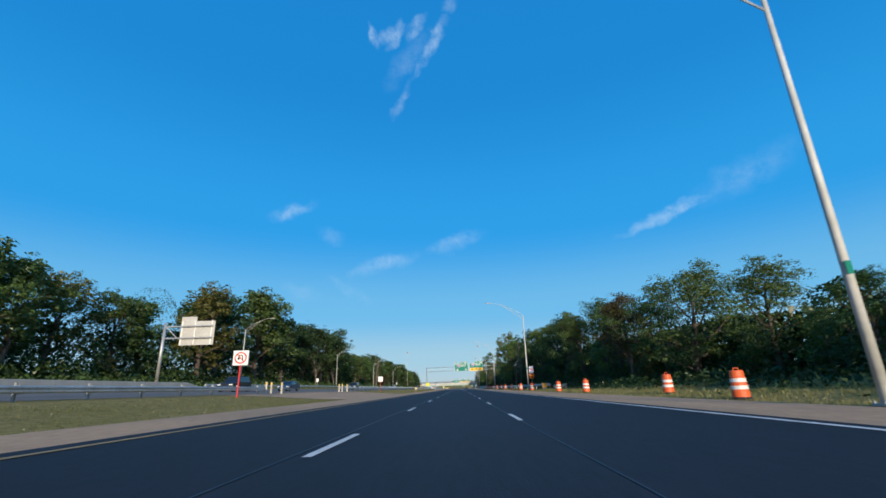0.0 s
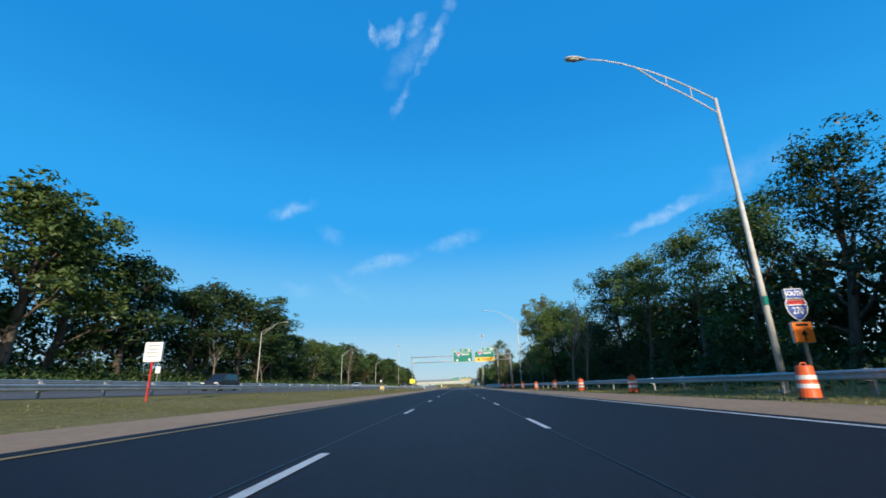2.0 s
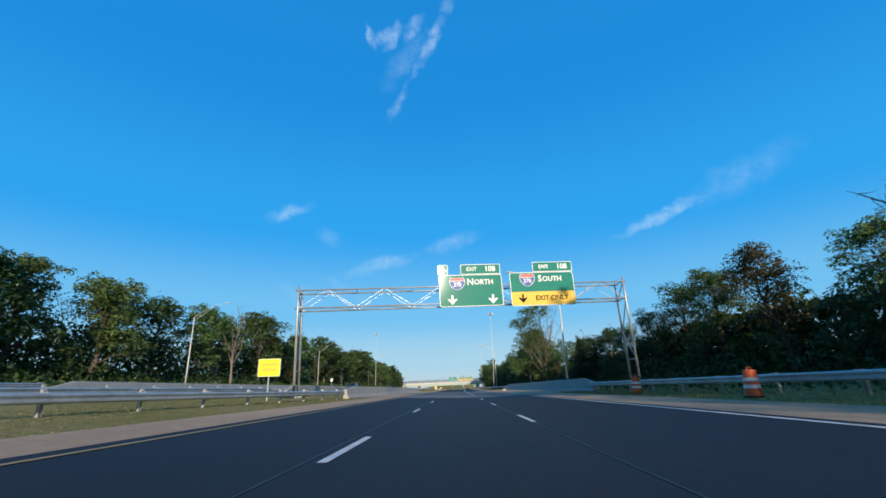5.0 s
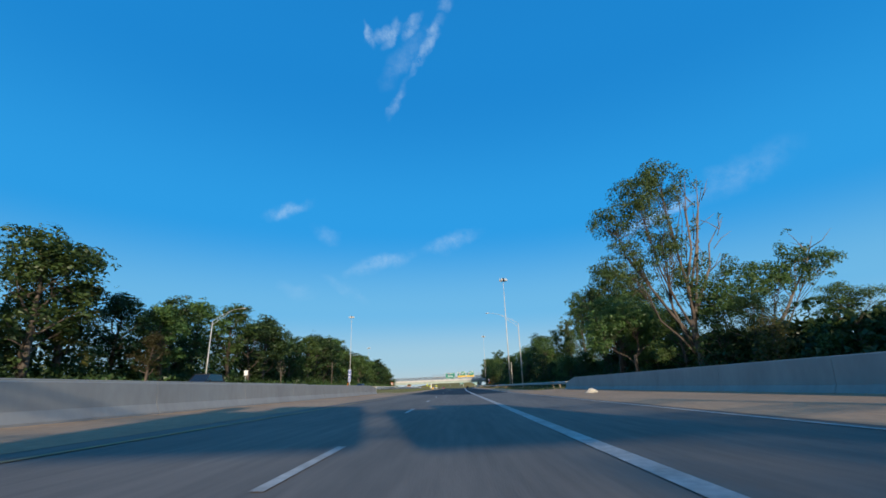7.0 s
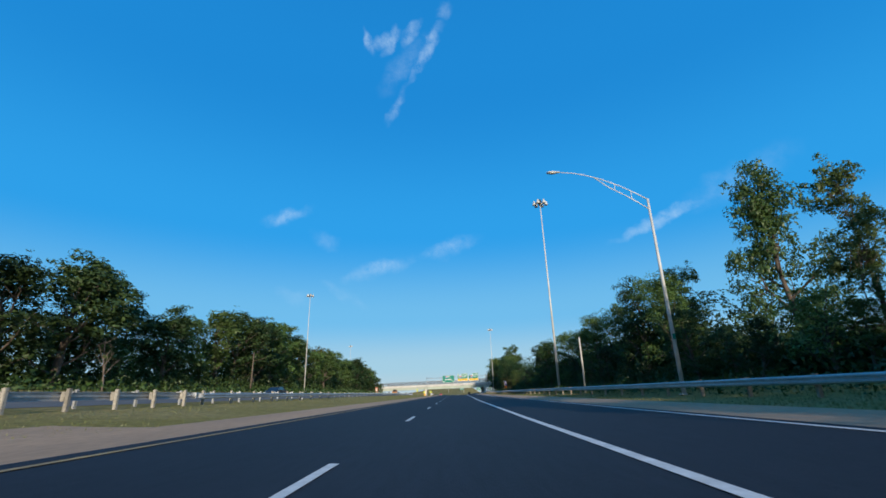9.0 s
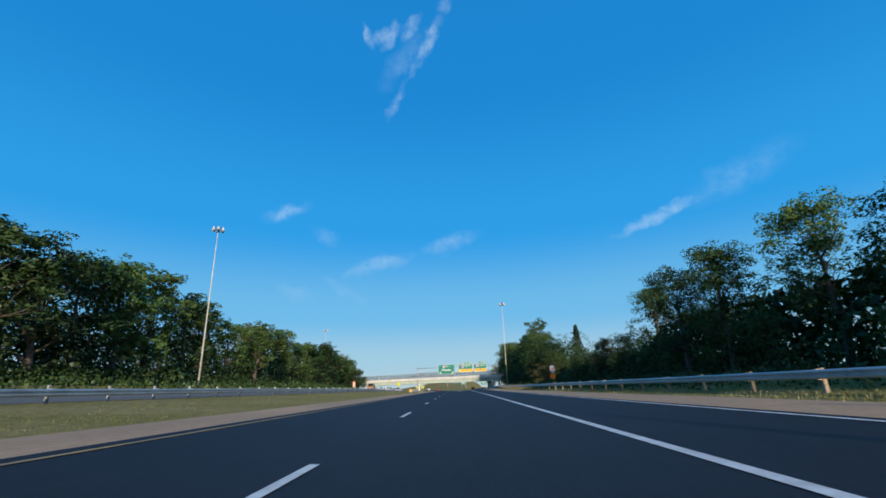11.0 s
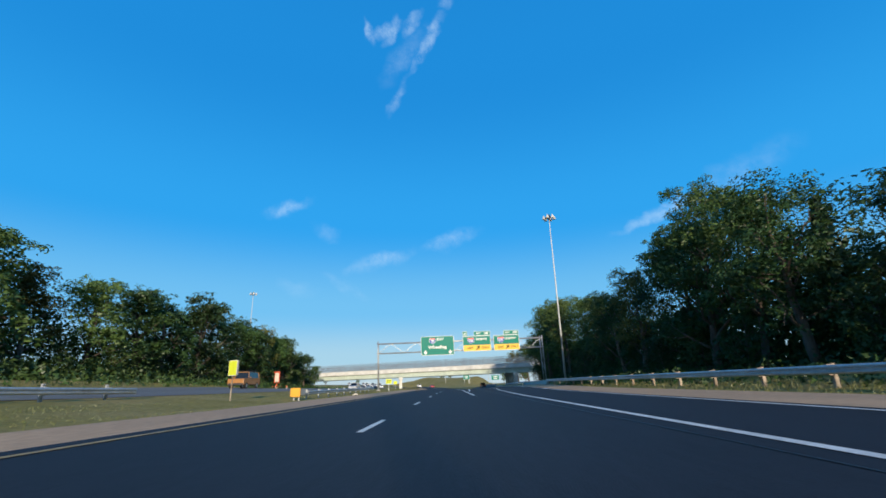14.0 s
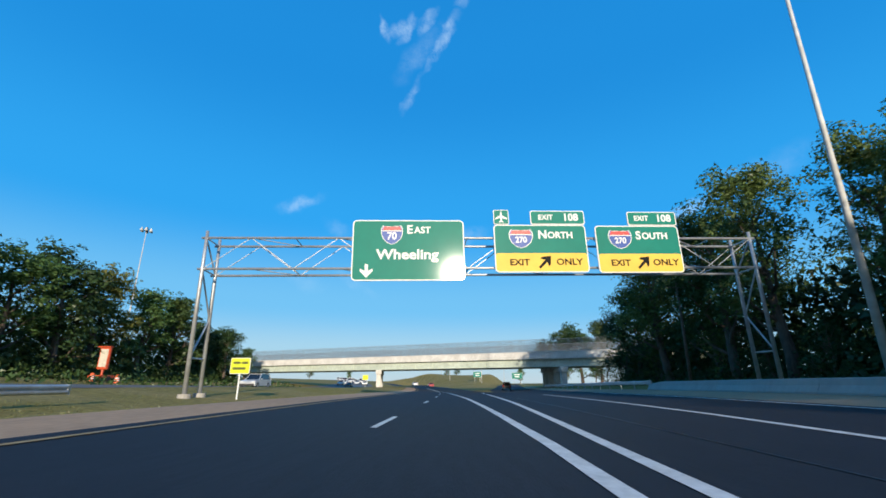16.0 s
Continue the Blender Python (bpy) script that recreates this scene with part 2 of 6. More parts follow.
POLE_METAL = material("pole_aluminium", (0.58, 0.57, 0.55), 0.55, 0.0, vary=0.12, grain=3, bump=0.1, second=(0.44, 0.43, 0.40), blotch=0.6)
FENCE_WIRE = material("grey_fence_wire", (0.16, 0.165, 0.18), 0.7, 0.2, vary=0.1, bump=0.0)
DARK_METAL = material("dark_metal", (0.06, 0.06, 0.065), 0.5, 0.6, vary=0.2, bump=0.05)
WOOD_POST = material("weathered_post_wood", (0.36, 0.29, 0.22), 0.9, vary=0.3, grain=9, bump=0.5, second=(0.22, 0.16, 0.11), blotch=1.5, object_random=0.25)
GREY_POST = material("grey_weathered_post", (0.36, 0.33, 0.28), 0.9, vary=0.25, grain=8, bump=0.4, object_random=0.2)
WOOD_POLE = material("brown_pole_wood", (0.16, 0.12, 0.09), 0.9, vary=0.25, grain=5, bump=0.4)
PALE_POST = material("pale_post", (0.55, 0.50, 0.42), 0.85, vary=0.2, grain=7, bump=0.3, object_random=0.15)
DRUM_ORANGE = material("orange_plastic", (0.72, 0.115, 0.025), 0.5, vary=0.1, grain=4, bump=0.05, second=(0.60, 0.10, 0.03), blotch=1.5)
DRUM_WHITE = material("white_reflective_band", (0.74, 0.71, 0.68), 0.45, vary=0.08, grain=8, bump=0.05)
RUBBER = material("black_rubber", (0.02, 0.02, 0.02), 0.9, vary=0.2, bump=0.1)
SIGN_GREEN = material("green_sign_sheeting", (0.002, 0.180, 0.132), 0.5, vary=0.06, grain=2, bump=0.0, spec=0.15)
SIGN_YELLOW = material("yellow_sign_sheeting", (0.80, 0.50, 0.075), 0.5, vary=0.06, grain=2, bump=0.0, spec=0.15)
SIGN_LIME = material("lime_sign_sheeting", (0.60, 0.66, 0.04), 0.5, vary=0.06, grain=2, bump=0.0, spec=0.15)
SIGN_WHITE = material("white_sign_sheeting", (0.80, 0.80, 0.78), 0.5, vary=0.05, grain=2, bump=0.0, spec=0.15)
SIGN_ORANGE = material("orange_sign_sheeting", (0.85, 0.20, 0.025), 0.5, vary=0.06, grain=2, bump=0.0, spec=0.15)
SIGN_RED = material("red_sign_paint", (0.60, 0.035, 0.03), 0.45, vary=0.1, grain=3, bump=0.0)
SIGN_BLUE = material("blue_sign_sheeting", (0.016, 0.065, 0.32), 0.5, vary=0.08, grain=3, bump=0.0)
SIGN_BACK = material("bare_aluminium_panel", (0.52, 0.50, 0.47), 0.55, 0.3, vary=0.08, grain=3, bump=0.05)
SIGN_BLACK = material("black_sign_paint", (0.012, 0.011, 0.010), 0.6, vary=0.1, bump=0.0, spec=0.1)
NOSE_AMBER = material("faded_amber_panel", (0.62, 0.44, 0.16), 0.6, vary=0.15, grain=4, bump=0.05, second=(0.52, 0.38, 0.18), blotch=2.0)
BOARD_OLIVE = material("olive_sign_lettering", (0.10, 0.11, 0.02), 0.6, vary=0.1, bump=0.0)
TRAILER_RED = material("red_orange_trailer_paint", (0.55, 0.075, 0.02), 0.5, vary=0.15, grain=4, bump=0.05, second=(0.42, 0.06, 0.02), blotch=1.5)
SIGN_AMBER = material("amber_reflective_panel", (0.72, 0.34, 0.02), 0.5, vary=0.1, grain=4, bump=0.03, second=(0.62, 0.30, 0.03), blotch=2.0)
for film in (SIGN_GREEN, SIGN_YELLOW, SIGN_WHITE):
    glazed(film)
LENS = material("lamp_lens", (0.55, 0.53, 0.48), 0.2, vary=0.05, bump=0.0)
BARK = material("tree_bark", (0.13, 0.095, 0.07), 0.95, vary=0.3, grain=7, bump=0.8, fine_scale=14, second=(0.085, 0.065, 0.05), blotch=1.2, stretch=(1, 1, 0.25), object_random=0.2)
DEAD_BARK = material("bare_grey_bark", (0.22, 0.18, 0.15), 0.95, vary=0.25, grain=7, bump=0.6, fine_scale=14, second=(0.16, 0.125, 0.10), blotch=1.0)
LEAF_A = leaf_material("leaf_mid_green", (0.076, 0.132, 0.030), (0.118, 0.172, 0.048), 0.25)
# dark green foliage, with the woods' deep shade put into the colour too
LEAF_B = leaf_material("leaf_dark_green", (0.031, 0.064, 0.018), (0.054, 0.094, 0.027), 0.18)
LEAF_C = leaf_material("leaf_yellowing", (0.100, 0.115, 0.024), (0.150, 0.125, 0.030))
LEAF_D = leaf_material("leaf_browning", (0.105, 0.072, 0.028), (0.075, 0.068, 0.026))
NEEDLE = leaf_material("spruce_needles", (0.020, 0.040, 0.022), (0.035, 0.056, 0.028), 0.15)
GLASS_DARK = material("car_glass", (0.012, 0.014, 0.016), 0.08, vary=0.05, bump=0.0, spec=0.8)
TYRE = material("tyre_rubber", (0.018, 0.018, 0.018), 0.85, vary=0.2, bump=0.1)
RIM = material("wheel_rim", (0.45, 0.45, 0.46), 0.3, 0.8, vary=0.05, bump=0.0)
TAIL_RED = material("red_lamp_plastic", (0.45, 0.02, 0.02), 0.25, vary=0.05, bump=0.0)
HEADLAMP = material("headlamp_plastic", (0.75, 0.75, 0.72), 0.15, vary=0.03, bump=0.0)


def car_paint(name, colour):
    return material(name, colour, 0.28, 0.25, vary=0.04, grain=2, bump=0.0, spec=0.7)


CAR_SILVER, CAR_WHITE, CAR_DARK, CAR_BLUE, CAR_RED = car_paint("silver_car_paint", (0.5, 0.51, 0.52)), car_paint("white_car_paint", (0.75, 0.75, 0.74)), car_paint("dark_car_paint", (0.03, 0.032, 0.036)), car_paint("blue_car_paint", (0.04, 0.07, 0.13)), car_paint("red_car_paint", (0.3, 0.03, 0.03))
TRUCK_AMBER = material("amber_truck_paint", (0.36, 0.16, 0.045), 0.45, vary=0.08, grain=3, bump=0.0)


# ---- building tools ----
def mesh_object(name, verts, faces, mat, parent=None, label="", smooth=False):
    me = bpy.data.meshes.new(name)
    me.from_pydata([tuple(v) for v in verts], [], [tuple(f) for f in faces])
    me.materials.append(mat)
    if smooth:
        me.polygons.foreach_set("use_smooth", [True] * len(me.polygons))
    me.update()
    ob = new(name, me)
    ob.parent = parent
    if label:
        ob["label"] = label
    return ob


def part(name, bm, mat, parent=None, label="", smooth=False):
    me = bpy.data.meshes.new(name)
    bmesh.ops.recalc_face_normals(bm, faces=bm.faces)
    if smooth:
        for f in bm.faces:
            f.smooth = True
    bm.to_mesh(me)
    bm.free()
    me.materials.append(mat)
    ob = new(name, me)
    ob.parent = parent
    if label:
        ob["label"] = label
    return ob


def share(ob, x, y, z, rz=0.0):
    """Another object on the mesh of a part, under the same parent."""
    o = new(ob.name.split(".")[0], ob.data)
    o.parent = ob.parent
    o.matrix_basis = pose(x, y, z, 0, 0, rz)
    return o


def thing(name, label, category, at=(0, 0, 0), rz=0.0, group="", kind=""):
    e = new(name)
    e.empty_display_size = 0.3
    e.matrix_basis = pose(*at, 0, 0, rz)
    return tagged(e, label, category, group, kind)


def box(bm, c, s, rot=None, bevel=0.0):
    m = Matrix.Translation(c) @ (rot.to_4x4() if rot else Matrix.Identity(4)) @ Matrix.Diagonal((*s, 1))
    got = bmesh.ops.create_cube(bm, size=1.0, matrix=m)
    if bevel:
        edges = list({e for v in got["verts"] for e in v.link_edges})
        bmesh.ops.bevel(bm, geom=edges, offset=bevel, segments=2, affect="EDGES")
    return bm


def tube(bm, p, q, r0, r1=None, n=8, caps=True):
    p, q = Vector(p), Vector(q)
    d = q - p
    turn = d.to_track_quat("Z", "Y").to_matrix().to_4x4()
    bmesh.ops.create_cone(bm, cap_ends=caps, segments=n, radius1=r0, radius2=r0 if r1 is None else r1, depth=d.length, matrix=Matrix.Translation((p + q) / 2) @ turn)
    return bm


def pipe(bm, pts, radii, n=8):
    """A bent tube through the points, in one skin."""
    pts = [Vector(p) for p in pts]
    rings = []
    for i, p in enumerate(pts):
        d = (pts[min(i + 1, len(pts) - 1)] - pts[max(i - 1, 0)]).normalized()
        a = d.orthogonal().normalized() if i == 0 else (ref - d * ref.dot(d)).normalized()
        ref = a
        b = d.cross(a)
        rings.append([bm.verts.new(p + (a * math.cos(2 * math.pi * k / n) + b * math.sin(2 * math.pi * k / n)) * radii[i]) for k in range(n)])
    for r, s in zip(rings, rings[1:]):
        for k in range(n):
            bm.faces.new((r[k], r[(k + 1) % n], s[(k + 1) % n], s[k]))
    bm.faces.new(rings[0][::-1])
    bm.faces.new(rings[-1])
    return bm


def plate(bm, outline, y0, y1):
    """A plate in the XZ plane with the outline, from y0 to y1."""
    a = [bm.verts.new((x, y0, z)) for x, z in outline]
    b = [bm.verts.new((x, y1, z)) for x, z in outline]
    bm.faces.new(a)
    bm.faces.new(b[::-1])
    n = len(outline)
    for i in range(n):
        bm.faces.new((a[i], b[i], b[(i + 1) % n], a[(i + 1) % n]))
    return bm


def rounded(w, h, r, cx=0.0, cz=0.0, steps=4):
    pts = []
    for sx, sz, a0 in ((1, 1, 0), (-1, 1, 90), (-1, -1, 180), (1, -1, 270)):
        for k in range(steps + 1):
            a = radians(a0 + 90 * k / steps)
            pts.append((cx + sx * (w / 2 - r) + r * math.cos(a), cz + sz * (h / 2 - r) + r * math.sin(a)))
    return pts


def sweep(name, profile, ys, centre, mat, parent=None, label="", closed=True, height=None):
    """A profile of (sideways, up) drawn along the road; centre(y) gives its x, height(y) its foot."""
    verts, faces, n = [], [], len(profile)
    for y in ys:
        cx, cz = centre(y), height(y)
        verts += [(cx + a, y, cz + b) for a, b in profile]
    for i in range(len(ys) - 1):
        for k in range(n if closed else n - 1):
            faces.append((i * n + k, i * n + (k + 1) % n, (i + 1) * n + (k + 1) % n, (i + 1) * n + k))
    if closed:
        faces += [tuple(range(n))[::-1], tuple(range((len(ys) - 1) * n, len(ys) * n))]
    return mesh_object(name, verts, faces, mat, parent, label)


def lettering(text, size, mat, parent, x, z, y=-0.035, name="lettering", squeeze=1.0):
    """Raised letters on the face of a sign, centred on x, z."""
    cu = bpy.data.curves.new(name, "FONT")
    cu.body, cu.size, cu.align_x, cu.align_y, cu.extrude, cu.offset = text, size, "CENTER", "CENTER", 0.006, size * 0.024
    cu.resolution_u = 3
    tmp = bpy.data.objects.new("tmp", cu)
    scene.collection.objects.link(tmp)
    me = bpy.data.meshes.new_from_object(tmp.evaluated_get(bpy.context.evaluated_depsgraph_get()))
    bpy.data.objects.remove(tmp)
    me.transform(Matrix.Translation((x, y, z)) @ Matrix.Rotation(radians(90), 4, "X") @ Matrix.Diagonal((squeeze, 1, 1, 1)))
    me.materials.clear()
    me.materials.append(mat)
    ob = new(name, me)
    ob.parent = parent
    return ob


# ---- lie of the land ----
GX = [-4000, -270, -108, -72, -46.8, -39.6, -30.6, -23.4, -17.1, -14.4, -12.15, -9.9, -8.1, -5.76, -1.98, 1.71, 6.12, 9.45, 11.7, 13.5, 16.2, 22.5, 54, 270, 4000]
GZ = [7.5, 6.6, 4.98, 3.762, 2.603, 2.002, 1.273, 0.986, 0.764, 0.617, 0.435, 0.28, 0.26, 0.175, 0.042, -0.036, 0.105, 0.216, 0.312, 0.526, 0.74, 1.237, 1.566, 2.4, 3.3]


def step01(a, b, v):
    t = min(max((v - a) / (b - a), 0.0), 1.0)
    return t * t * (3 - 2 * t)


def bend(y):
    """How far the main road has swung to the left at y."""
    return -((y - 515) ** 2) / 1667 if y > 515 else 0.0


HILL = 6.3


def gz(x, y):
    z = float(np.mean(np.interp([x - 1.1, x - 0.55, x, x + 0.55, x + 1.1], GX, GZ)))
    z -= 0.72 * step01(505, 600, y) * (1 - step01(60, 200, abs(x)))
    z -= 0.38 * step01(440, 468, y) * (1 - step01(515, 550, y)) * step01(-8.6, -11.7, x) * (1 - step01(-16.2, -21.6, x))
    z -= 1.17 * step01(490, 560, y) * step01(-17, -36, x) * (1 - step01(60, 200, abs(x)))
    hill = HILL * math.exp(-((y - 770) / 80) ** 2) * step01(bend(y) + 7.2, bend(y) + 17, x) * (1 - step01(OUTER(y) - 18, OUTER(y) - 8, x))
    return z + hill


def lerp_line(pairs):
    ys, xs = [p[0] for p in pairs], [p[1] for p in pairs]
    return lambda y: float(np.interp(y, ys, xs))


INNER = lambda y: -5.67 + bend(y)                                                     # yellow edge line
OUTER = lerp_line([(-200, 6.21), (200, 6.21), (300, 6.21), (380, 7.11), (440, 7.92), (475, 8.64), (500, 10.26), (520, 11.16), (600, 13.5), (700, 23.4), (800, 37.8)])
LANE_L = lambda y: -2.03 + bend(y)
EXIT_L = lerp_line([(200, 1.755), (300, 2.025), (340, 2.43), (396, 3.6), (430, 4.05), (470, 4.5), (492, 5.22), (512, 6.48), (600, 8.64), (700, 18.36), (800, 32.4)])


def grid(name, xs_of_y, ys, lift, mat, parent=None, label=""):
    verts, faces = [], []
    n = len(xs_of_y(ys[0]))
    for y in ys:
        verts += [(x, y, gz(x, y) + lift) for x in xs_of_y(y)]
    for i in range(len(ys) - 1):
        for k in range(n - 1):
            a = i * n + k
            faces.append((a, a + 1, a + n + 1, a + n))
    return mesh_object(name, verts, faces, mat, parent, label)


def span(a, b, n):
    return [a + (b - a) * k / n for k in range(n + 1)]


FAR_Y = [-4000, -1500, -600, -300] + span(-200, 900, 110) + [1000, 1200, 1600, 2400, 4500]
GROUND_X = sorted(set(GX + span(-18, 18, 36) + [-1500, -700, -200, -100, -60, -43, -35, -27, -20, -3.9, 3.9, 7.7, 19, 27, 36, 45, 80, 120, 200, 700, 1500]))
ground = tagged(grid("ground", lambda y: GROUND_X, FAR_Y, 0.0, GRASS), "mown yellowing grass verges and median beside the motorway", "ground", kind="structure")

fan = lambda a, b, n: (lambda y: [a(y) + (b(y) - a(y)) * k / n for k in range(n + 1)])
road = tagged(grid("road", fan(lambda y: INNER(y) - 0.5, lambda y: OUTER(y) + 0.45, 24), span(-200, 204, 40), 0.03, ASPHALT), "fresh dark asphalt carriageway of the motorway", "road", kind="structure")
road_far = tagged(grid("road_beyond_bridge", fan(lambda y: INNER(y) - 0.5, lambda y: min(OUTER(y) + 0.45, 7.2 + bend(y)) if y > 560 else OUTER(y) + 0.45, 24), span(276, 900, 78), 0.03, ASPHALT), "fresh dark asphalt carriageway with exit lane", "road", kind="structure")
exit_ramp = tagged(grid("exit_ramp", fan(lambda y: OUTER(y) - 7.65, lambda y: OUTER(y) + 0.45, 5), span(540, 760, 22), 0.036, ASPHALT), "dark asphalt exit ramp leaving under the overpass", "road", kind="structure")
deck = tagged(grid("bridge_deck_paving", fan(lambda y: -10.17, lambda y: 11.79, 28), span(204, 276, 12), 0.03, WORN_CONCRETE), "worn brownish concrete bridge deck paving", "road", kind="structure")
grid("shoulder_paving", fan(lambda y: 6.3, lambda y: 11.75, 6), span(204.4, 275.6, 12), 0.035, SHOULDER, deck, "pinkish tan shoulder strip")
grid("shoulder_paving", fan(lambda y: -10.12, lambda y: -6.3, 5), span(204.4, 275.6, 12), 0.035, SHOULDER, deck, "pinkish tan shoulder strip")
for a, b in ((-200, 204), (276, 620)):
    tagged(grid("shoulder_inner", fan(lambda y: INNER(y) - 2.8, lambda y: INNER(y) - 0.45, 2), span(a, b, 40), 0.022, SHOULDER), "pinkish tan paved inner shoulder", "shoulder", kind="structure")
    tagged(grid("shoulder_outer", fan(lambda y: OUTER(y) + 0.4, lambda y: OUTER(y) + 3.24, 3), span(a, b, 40), 0.022, SHOULDER), "pinkish tan paved outer shoulder", "shoulder", kind="structure")
tagged(grid("median_apron", fan(lambda y: -11.34, lambda y: -8.4, 3), span(276, 296, 5), 0.018, SHOULDER), "tan gravelly paving beside the end of the parapet", "paving", kind="structure")
tagged(grid("median_crossover", lambda y: span(-18.45, -8.3, 5), span(35, 71, 8), 0.026, SHOULDER), "tan paved crossover through the grass median", "paving", kind="structure")
tagged(grid("opposite_road", lambda y: [x + bend(y) for x in span(-33, -19.3, 8)], span(-200, 900, 110), 0.02, OLD_ASPHALT), "old grey carriageway for oncoming traffic", "road", kind="structure")


def stripe(name, centre, width, y0, y1, mat, parent, lift=0.042, steps=None):
    n = steps or max(1, int((y1 - y0) / 6))
    return grid(name, lambda y: [centre(y) - width / 2, centre(y) + width / 2], span(y0, y1, n), lift, mat, parent)


stripe("edge_line", lambda y: OUTER(y), 0.15, -200, 204, PAINT_WHITE, road)
stripe("edge_line", lambda y: OUTER(y), 0.15, 276, 540, PAINT_WHITE, road_far)
stripe("edge_line", lambda y: INNER(y), 0.13, -200, 204, PAINT_YELLOW, road)
stripe("edge_line", lambda y: INNER(y), 0.13, 276, 900, PAINT_YELLOW, road_far)
stripe("edge_line", lambda y: INNER(y), 0.13, 204, 276, PAINT_YELLOW, deck)
stripe("edge_line", lambda y: 5.94, 0.14, 204, 276, PAINT_OLD, deck)
stripe("lane_line", EXIT_L, 0.30, 218, 276, PAINT_OLD, deck)
stripe("lane_line", EXIT_L, 0.20, 276, 540, PAINT_WHITE, road_far)
stripe("gore_line", lerp_line([(474, 1.35), (505, 1.035), (515, 0.675), (530, 0), (560, -1.98), (620, -9.45)]), 0.24, 474, 620, PAINT_WHITE, road_far)
stripe("gore_line", lerp_line([(495, 1.575), (500, 1.8), (520, 2.34), (560, 2.88), (600, 3.42)]), 0.22, 495, 575, PAINT_WHITE, road_far)
stripe("seam", lambda y: -2.25, 0.03, -200, 204, TAR, road, 0.038)
stripe("seam", lambda y: 1.62, 0.03, -60, 204, TAR, road, 0.038)
stripe("seam", lambda y: 3.6 + bend(y), 0.05, 420, 540, TAR, road_far, 0.038)

PERIOD, DASH = 12.19, 3.05


def dashes(x_of, first, y_end, host_of, width=0.13):
    y = first
    while y < y_end:
        host, mat = host_of(y)
        if host:
            stripe("lane_dash", x_of, width, y, y + DASH, mat, host, steps=2)
        y += PERIOD


def which(y):
    return (road, PAINT_WHITE) if y < 200 else (deck, PAINT_OLD) if 204 < y < 272 else (road_far, PAINT_WHITE) if y > 276 else (None, None)


dashes(LANE_L, 30.65 - 12.19 * 8, 880, which)
dashes(lambda y: 1.65, 25.05 - 12.19 * 8, 203, which)
# joints across the bridge deck
for y in (204.15, 275.85):
    grid("deck_joint", lambda v: span(-10.1, 11.7, 8), [y - 0.09, y + 0.09], 0.046, TAR, deck)

# ---- concrete parapets of the river bridge ----
def parapet(name, centre, y0, y1, height, face, label, zoff=0.0, tail=2.2, drop=0.45):
    prof = [(0.30 * face, 0), (0.30 * face, 0.08), (0.16 * face, 0.34), (0.10 * face, height - 0.03), (0.07 * face, height), (-0.16 * face, height), (-0.19 * face, height - 0.03), (-0.19 * face, 0)]
    if face < 0:
        prof = prof[::-1]
    root = thing(name, label, "barrier", kind="structure")
    n = max(2, int((y1 - y0) / 6.2))
    ys = span(y0, y1, n)
    for a, b in zip(ys, ys[1:]):
        sweep("barrier_segment", prof, [a + 0.012, b - 0.012], centre, CONCRETE, root, height=lambda y: gz(centre(y), y) + zoff)
    for end, d in ((y0, -1), (y1, 1)):
        low = [(p, min(q, drop)) for p, q in prof]
        vs = [(centre(end) + p, end, gz(centre(end), end) + q + zoff) for p, q in prof] + [(centre(end) + p, end + d * tail, gz(centre(end), end) + q + zoff) for p, q in low]
        k = len(prof)
        mesh_object("barrier_end", vs, [(i, (i + 1) % k, (i + 1) % k + k, i + k) for i in range(k)] + [tuple(range(k, 2 * k))], CONCRETE, root)
    return root


parapet("parapet_right", lambda y: 12.015, 204, 269, 1.24, -1, "tall plain concrete parapet along the outer shoulder", -0.09, 3.5, 0.77)
left_wall = parapet("parapet_left", lambda y: -10.35, 204, 276, 1.02, 1, "sunlit plain concrete parapet along the median side", 0, 3.6, 0.78)
niche = bmesh.new()
box(niche, (-10.22, 273.0, gz(-10.26, 273) + 0.42), (0.06, 0.55, 0.07), bevel=0.01)
box(niche, (-10.22, 272.78, gz(-10.26, 273) + 0.34), (0.06, 0.08, 0.14), bevel=0.01)
part("drain_opening", niche, DARK_METAL, left_wall, "small dark drain opening")
parapet("parapet_opposite_near", lambda y: -16.74, 205, 272, 0.95, -1, "weathered concrete parapet of the oncoming carriageway")
parapet("parapet_opposite_far", lambda y: -33.48, 198, 276, 0.95, 1, "weathered concrete parapet beyond the oncoming carriageway")
parapet("barrier_exit", lambda y: OUTER(y) + 3.15, 508, 532, 0.62, -1, "low grey concrete barrier beside the exit lane")
parapet("barrier_opposite_start", lambda y: -34.65, 6, 58, 0.85, 1, "grey concrete barrier beyond the oncoming carriageway")

# ---- guardrails ----
W_BEAM = [(0.00, -0.155), (0.035, -0.145), (0.08, -0.105), (0.08, -0.065), (0.02, -0.02), (0.02, 0.02), (0.08, 0.065), (0.08, 0.105), (0.035, 0.145), (0.00, 0.155), (-0.006, 0.15), (0.028, 0.135), (0.072, 0.10), (0.072, 0.068), (0.012, 0.022), (0.012, -0.022), (0.072, -0.068), (0.072, -0.10), (0.028, -0.135), (-0.006, -0.15)]


def post_mesh(steel):
    bm = bmesh.new()
    if steel:
        for sx in (-0.05, 0.05):
            box(bm, (0, sx, 0.36), (0.10, 0.012, 0.86))
        box(bm, (0, 0, 0.36), (0.012, 0.1, 0.86))
    else:
        box(bm, (0, 0, 0.38), (0.14, 0.15, 0.92), bevel=0.012)
    return bm


